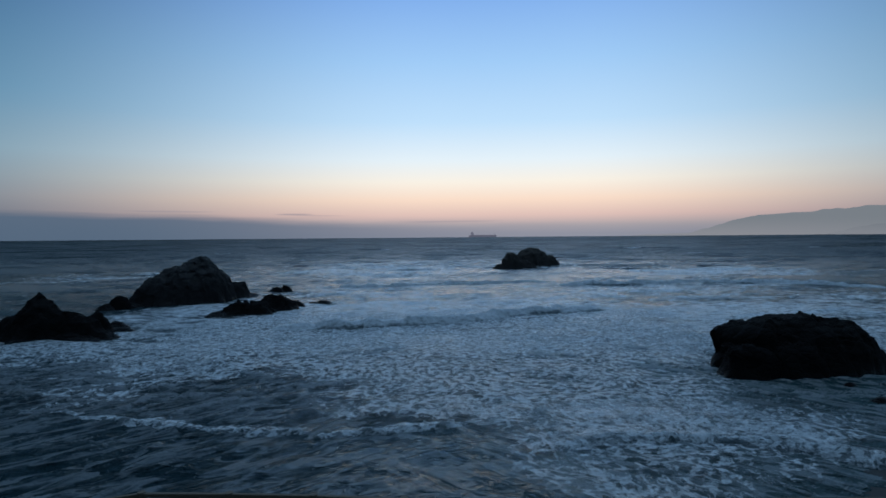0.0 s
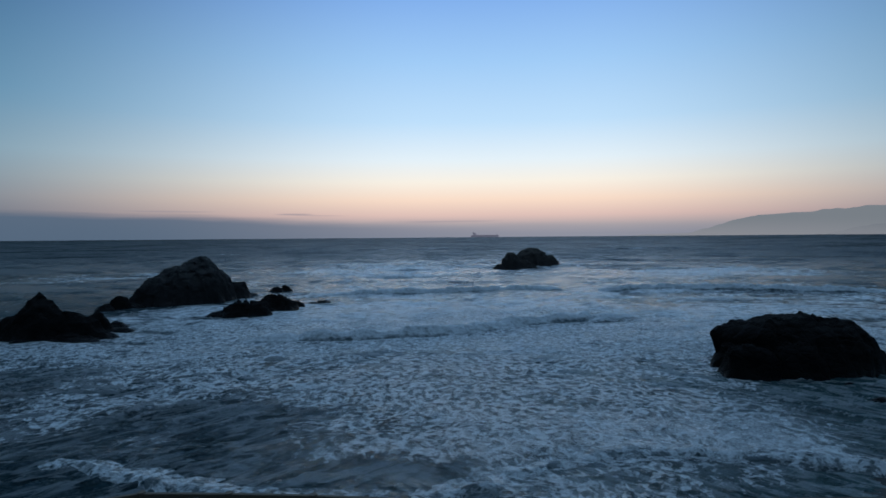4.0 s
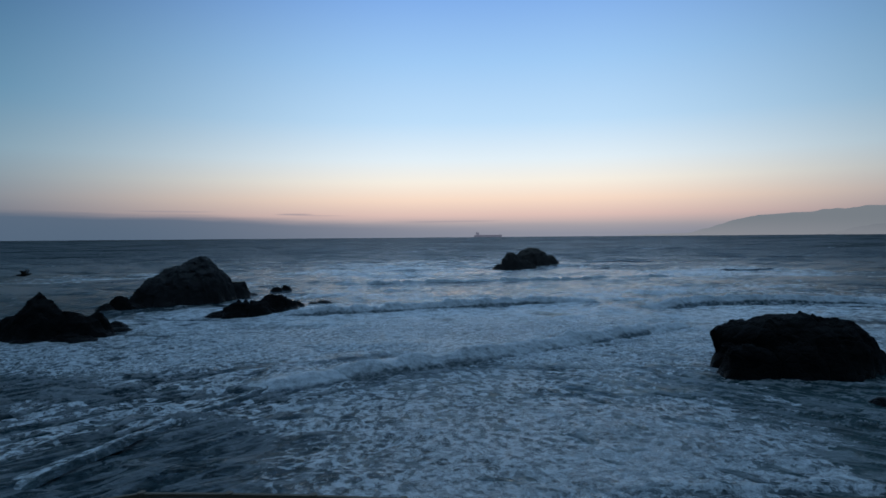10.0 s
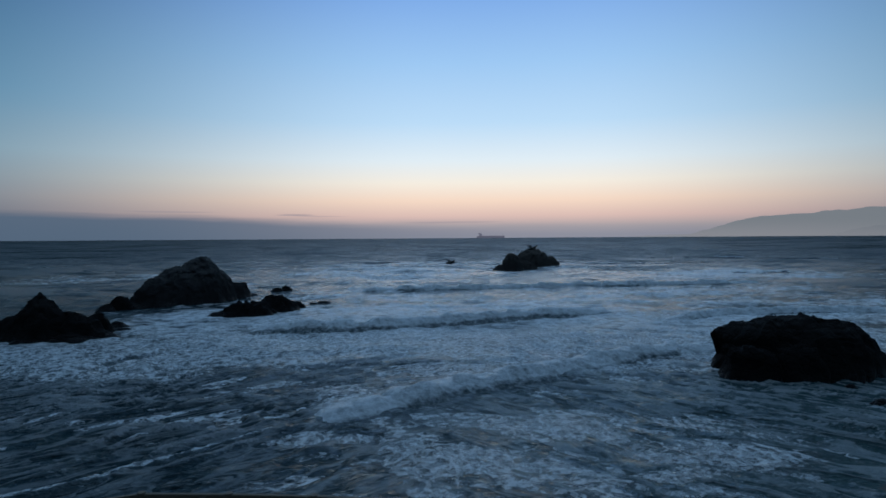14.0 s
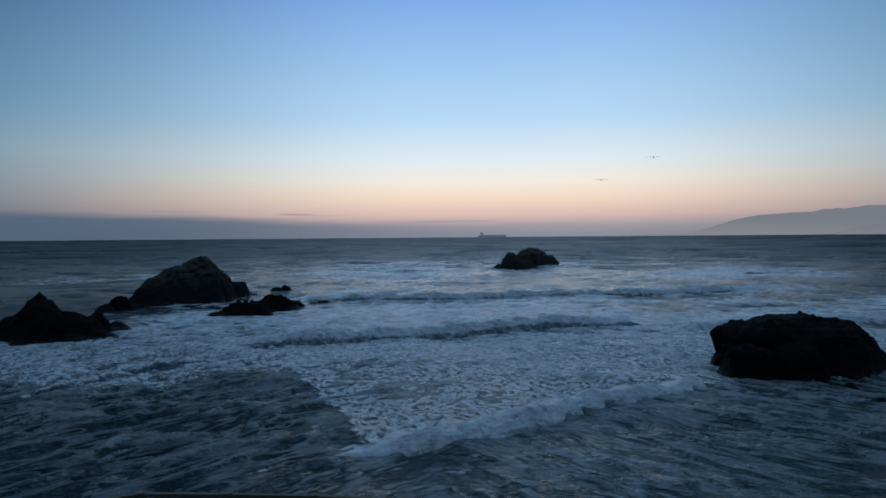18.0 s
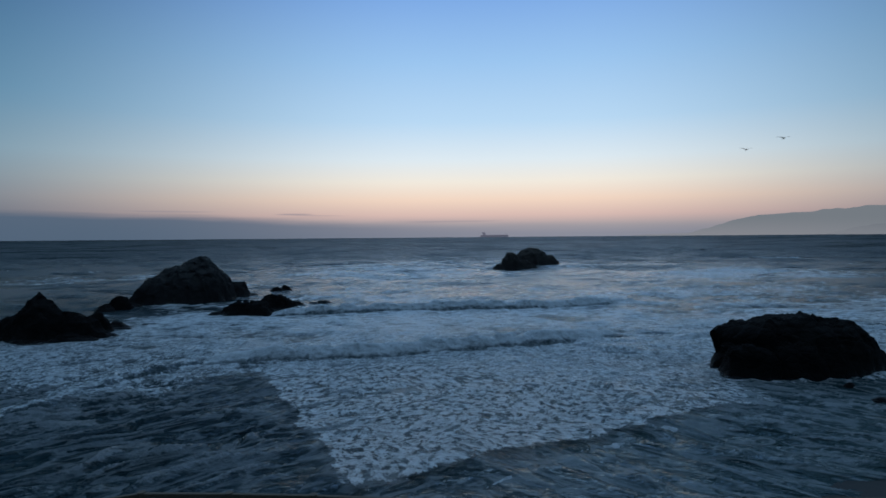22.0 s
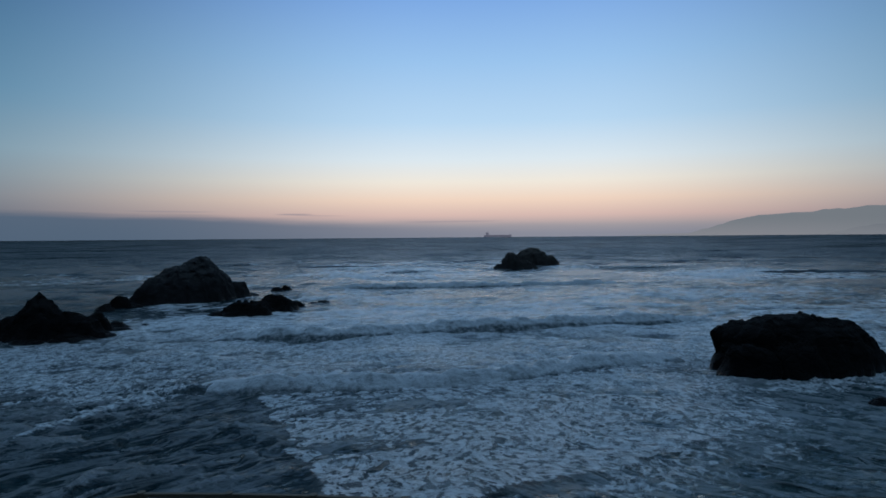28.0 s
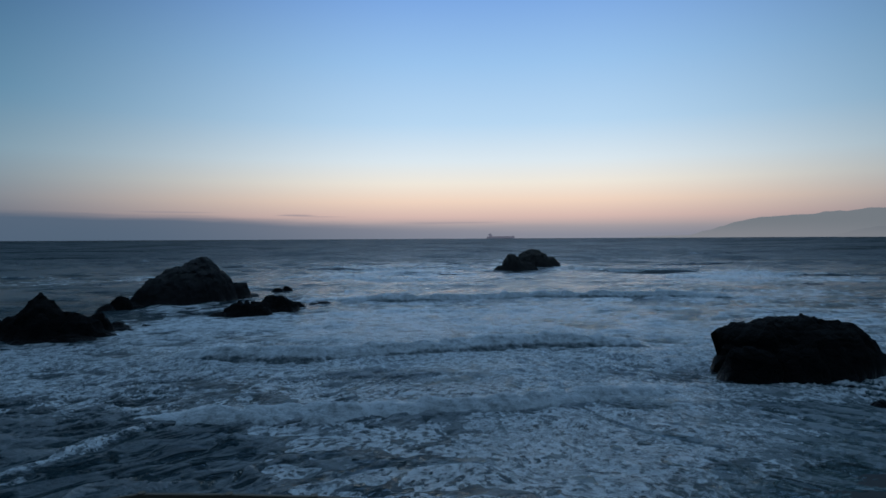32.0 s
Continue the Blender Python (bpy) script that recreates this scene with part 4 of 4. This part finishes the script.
SURF += [(shore_foam, [(0, pose(0, 0, .48)), (8, pose(-8, -3, .42)), (14, pose(-11, -6, .2)), (18, pose(-13, -8, -.6)), (22, pose(0, 12, -.6)), (25, pose(2, 9, .30)), (32, pose(-2, 1, .36))]),
         (old_foam, [(0, pose(0, 24, .68)), (3, pose(0, 12, .64)), (8, pose(0, 0, .42)), (12, pose(0, -5, .22)), (17, pose(0, -10, -.5)), (32, pose(0, -20, -1.8))]),
         (tongue, [(0, pose(4, 96, -.2)), (3, pose(6, 82, .1)), (6, pose(6, 66, .3)), (10, pose(6, 46, .38)), (14, pose(3, 26, .4)), (17, pose(1, 9, .46)), (19, pose(0, 0, .56)),
                   (21, pose(0, -6, .62)), (23, pose(0, -9.5, .62)), (25, pose(1, -13, .50)), (28, pose(1, -17, .44)), (32, pose(0, -23, .28))]),
         (cove_foam, [(0, pose(-12, 34, -1.2)), (14, pose(-8, 22, -.7)), (17, pose(-5, 14, .1)), (19, pose(-3, 9, .3)), (25, pose(0, 0, .34)), (32, pose(4, -12, .34))])]

# offshore swells: x, y at the start, length, height, speed shorewards
SWELLS = [(120, 330, 60, 1.7, 3.2), (60, 305, 55, 1.3, 3.0), (185, 430, 90, 1.6, 4.2), (150, 560, 110, 1.7, 5), (-20, 430, 80, 1.4, 4.2), (-150, 380, 60, 1.4, 3.5),
          (-60, 620, 120, 1.7, 5.5), (60, 700, 120, 1.8, 5.5), (260, 700, 140, 1.8, 6), (-250, 520, 100, 1.6, 5), (10, 900, 160, 2.0, 6.5), (330, 950, 160, 2, 6.5), (-330, 820, 150, 2, 6.5), (150, 820, 110, 1.7, 6),
          (230, 500, 120, 1.7, 4.5), (-10, 520, 70, 1.5, 4.5), (110, 610, 80, 1.6, 5), (-190, 640, 110, 1.6, 5), (320, 640, 110, 1.7, 5), (-110, 480, 60, 1.3, 4.5), (20, 360, 50, 1.2, 3.2), (250, 370, 70, 1.5, 3.5)]
# lesser seas between them
spread = random.Random(8)
for k in range(46):
    y = 300 * 3.6 ** ((k + spread.random()) / 46)
    SWELLS.append((spread.uniform(-.62, .68) * y, y, spread.uniform(22, 48) * (y / 400) ** .5, spread.uniform(.8, 1.25), spread.uniform(3.2, 5.5)))
for i, (x, y, long, high, speed) in enumerate(SWELLS):
    ob = swell(x, y, long * 1.4, high * 1.3, 400 + 7 * i)
    turn = 4 * math.sin(i * 2.1)
    SURF.append((ob, [(0, pose(x, y, .35 - max(0, 340 - y) / 70, 0, 0, turn)), (32, pose(x - 8 * math.sin(i), y - 32 * speed, .35 - max(0, 340 - y + 32 * speed) / 70, 0, 0, turn))]))


# ---- gulls ----
def lofted(bm, rings):
    """Joins rings of corners, all of one count, to a closed tube."""
    rows = [[bm.verts.new(p) for p in ring] for ring in rings]
    n = len(rows[0])
    for a, b in zip(rows, rows[1:]):
        for i in range(n):
            bm.faces.new((a[i], a[(i + 1) % n], b[(i + 1) % n], b[i]))
    bm.faces.new(list(reversed(rows[0])))
    bm.faces.new(rows[-1])
    bmesh.ops.recalc_face_normals(bm, faces=bm.faces)
    for f in bm.faces:
        f.smooth = True
    return bm


def build_gull():
    """A gull that flies along +y; its wings hinge at the shoulders."""
    gull = tagged(new("gull"), "dark gull in flight against the evening sky", "bird", "gulls in flight")
    body = [[(r * math.cos(a), y, z + r * .9 * math.sin(a)) for a in [k * math.pi / 5 for k in range(10)]]
            for y, r, z in ((-.30, .015, .02), (-.22, .05, .01), (-.1, .08, 0), (.05, .09, 0), (.17, .07, .01), (.23, .05, .025), (.29, .045, .03), (.33, .02, .025))]
    part("body", lofted(bmesh.new(), body), FEATHER, gull)
    part("beak", lofted(bmesh.new(), [[(.014, .32, .01), (-.014, .32, .01), (0, .32, .038)], [(.004, .39, .008), (-.004, .39, .008), (0, .39, .018)]]), FEATHER, gull, "short pale beak")
    part("tail", lofted(bmesh.new(), [[(-.02, -.26, .012), (.02, -.26, .012), (.02, -.26, .03), (-.02, -.26, .03)], [(-.085, -.42, .012), (.085, -.42, .012), (.085, -.42, .02), (-.085, -.42, .02)]]), FEATHER, gull)
    wings = []
    for side in (1, -1):
        rings = [[(side * x, yf, z), (side * x, (yf + yb) / 2, z + .022 * (1 - x)), (side * x, yb, z - .004), (side * x, (yf + yb) / 2, z - .01)]
                 for x, yf, yb, z in ((0, .10, -.10, 0), (.18, .14, -.08, .04), (.37, .15, -.06, .07), (.56, .08, -.09, .06), (.73, -.03, -.13, .03), (.85, -.14, -.18, .005))]
        wing = part("wing", lofted(bmesh.new(), rings), FEATHER, gull)
        wing.location = (side * .05, .04, .03)
        wings.append(wing)
    return gull, wings


FLIGHT_P = [  # t, x, y, z
    (0, -60.0, 20.0, 22.5), (9.5, -22.6, 27.6, 23.3), (10.2, -18.6, 29.0, 23.2), (11, -14.9, 31.1, 22.9), (12, -8.7, 32.9, 22.8), (12.4, -5.5, 33.6, 22.9), (13, -1.4, 34.7, 23.4), 
    (13.4, 1.4, 35.9, 23.7), (13.8, 4.0, 37.0, 23.9), (14.2, 6.9, 38.4, 24.4), (14.5, 8.8, 40.0, 24.9), (15.4, 13.6, 46.3, 27.7), (16.5, 18.4, 55.0, 30.8), 
    (17.2, 21.2, 61.1, 31.7), (18, 25.5, 73.9, 34.1), (19, 30.8, 91.5, 38.3), (20.3, 40.0, 100.4, 42.0), (21, 43.5, 95.8, 40.8), (21.5, 44.0, 87.2, 38.9), 
    (22.5, 40.0, 65.7, 34.5), (23, 34.2, 51.8, 32.2), (23.5, 32.2, 45.7, 31.2), (24.2, 30.9, 39.0, 30.0), (26, 36.6, 30.1, 28.4), (32, 67.4, 32.9, 27.9),]
FLIGHT_Q = [  # t, x, y, z
    (0, -62.0, 19.0, 22.5), (10, -24.8, 26.4, 23.3), (11.6, -15.4, 30.9, 22.9), (12.6, -9.2, 33.4, 22.75), (13, -6.5, 34.0, 22.9), (13.4, -3.9, 35.7, 23.2), 
    (14, 0.4, 37.2, 23.3), (14.5, 4.4, 39.4, 23.3), (15.4, 9.7, 46.1, 24.5), (16.5, 14.7, 56.4, 26.8), (17.2, 16.7, 66.4, 29.7), (18, 21.2, 81.7, 32.1), 
    (19, 25.9, 96.8, 35.7), (20.3, 33.8, 105.5, 39.7), (21, 38.6, 101.2, 39.4), (21.5, 40.1, 91.6, 38.0), (22.5, 38.4, 66.8, 33.2), (23, 33.9, 52.2, 30.9), 
    (23.5, 32.5, 45.6, 29.8), (24.2, 31.4, 38.7, 28.9), (26, 36.7, 30.1, 27.6), (32, 67.4, 32.9, 27.0),]
FLIGHT_R = [  # t, x, y, z, turn off its line while it wheels
    (0, -68.0, 43.4, 17.3), (17.5, -61.6, 47.9, 19.1), (18.8, -30.4, 67.5, 18.7), (19.4, -10.2, 66.6, 21.7), (19.8, 1.8, 59.4, 23.9, -35), (20.1, 8.3, 53.4, 25.2, -35), 
    (20.3, 11.7, 48.5, 25.9, -22), (20.5, 14.1, 42.2, 26.5, -8), (20.8, 15.5, 32.9, 27.2), (21.1, 15.2, 25.4, 27.3), (21.3, 15.0, 22.3, 27.5), (21.5, 15.0, 20.6, 27.7), 
    (22, 16.5, 17.6, 27.9), (24, 28.9, 17.2, 28.2), (32, 74.7, 30.9, 30.5),]


def fly(flight, seed, bank=0, beat=1.0):
    """Rows for a gull and its two wings: it heads where it flies and beats its wings in bouts."""
    gull, wings = build_gull()
    rows = []
    for i, (t, x, y, z, *turn) in enumerate(flight):
        a, b = flight[max(i - 1, 0)], flight[min(i + 1, len(flight) - 1)]
        rows.append((t, pose(x, y, z, 4, bank, math.degrees(math.atan2(-(b[1] - a[1]), b[2] - a[2])) + sum(turn))))
    beats = [(0, 8)] + [(9 + k * .3, 6 + (15 if k % 2 else -11) * beat * (.35 + .65 * abs(math.sin(k * .23 + seed)))) for k in range(58)] + [(32, 8)]
    out = [(gull, rows)]
    for side, wing in zip((1, -1), wings):
        out.append((wing, [(t, pose(side * .05, .04, .03, 0, -side * up, 0)) for t, up in beats]))
    return out


FLOCK = fly(FLIGHT_P, 1) + fly(FLIGHT_Q, 2) + fly(FLIGHT_R, 1, 12, .4)


def motions():
    """All that moves: the water's drift, the waves, the ship, the gulls."""
    walk(water, [(0, pose(0, 9, 0)), (32, pose(0, -9, 0))])
    walk(chop, [(0, pose(-5, 17, 0)), (32, pose(5, -17, 0))])
    for ob, rows in SURF + FLOCK:
        walk(ob, rows)
    walk(ship, [(0, pose(313, 4800, 3)), (32, pose(447, 4800, 3))])


motions()
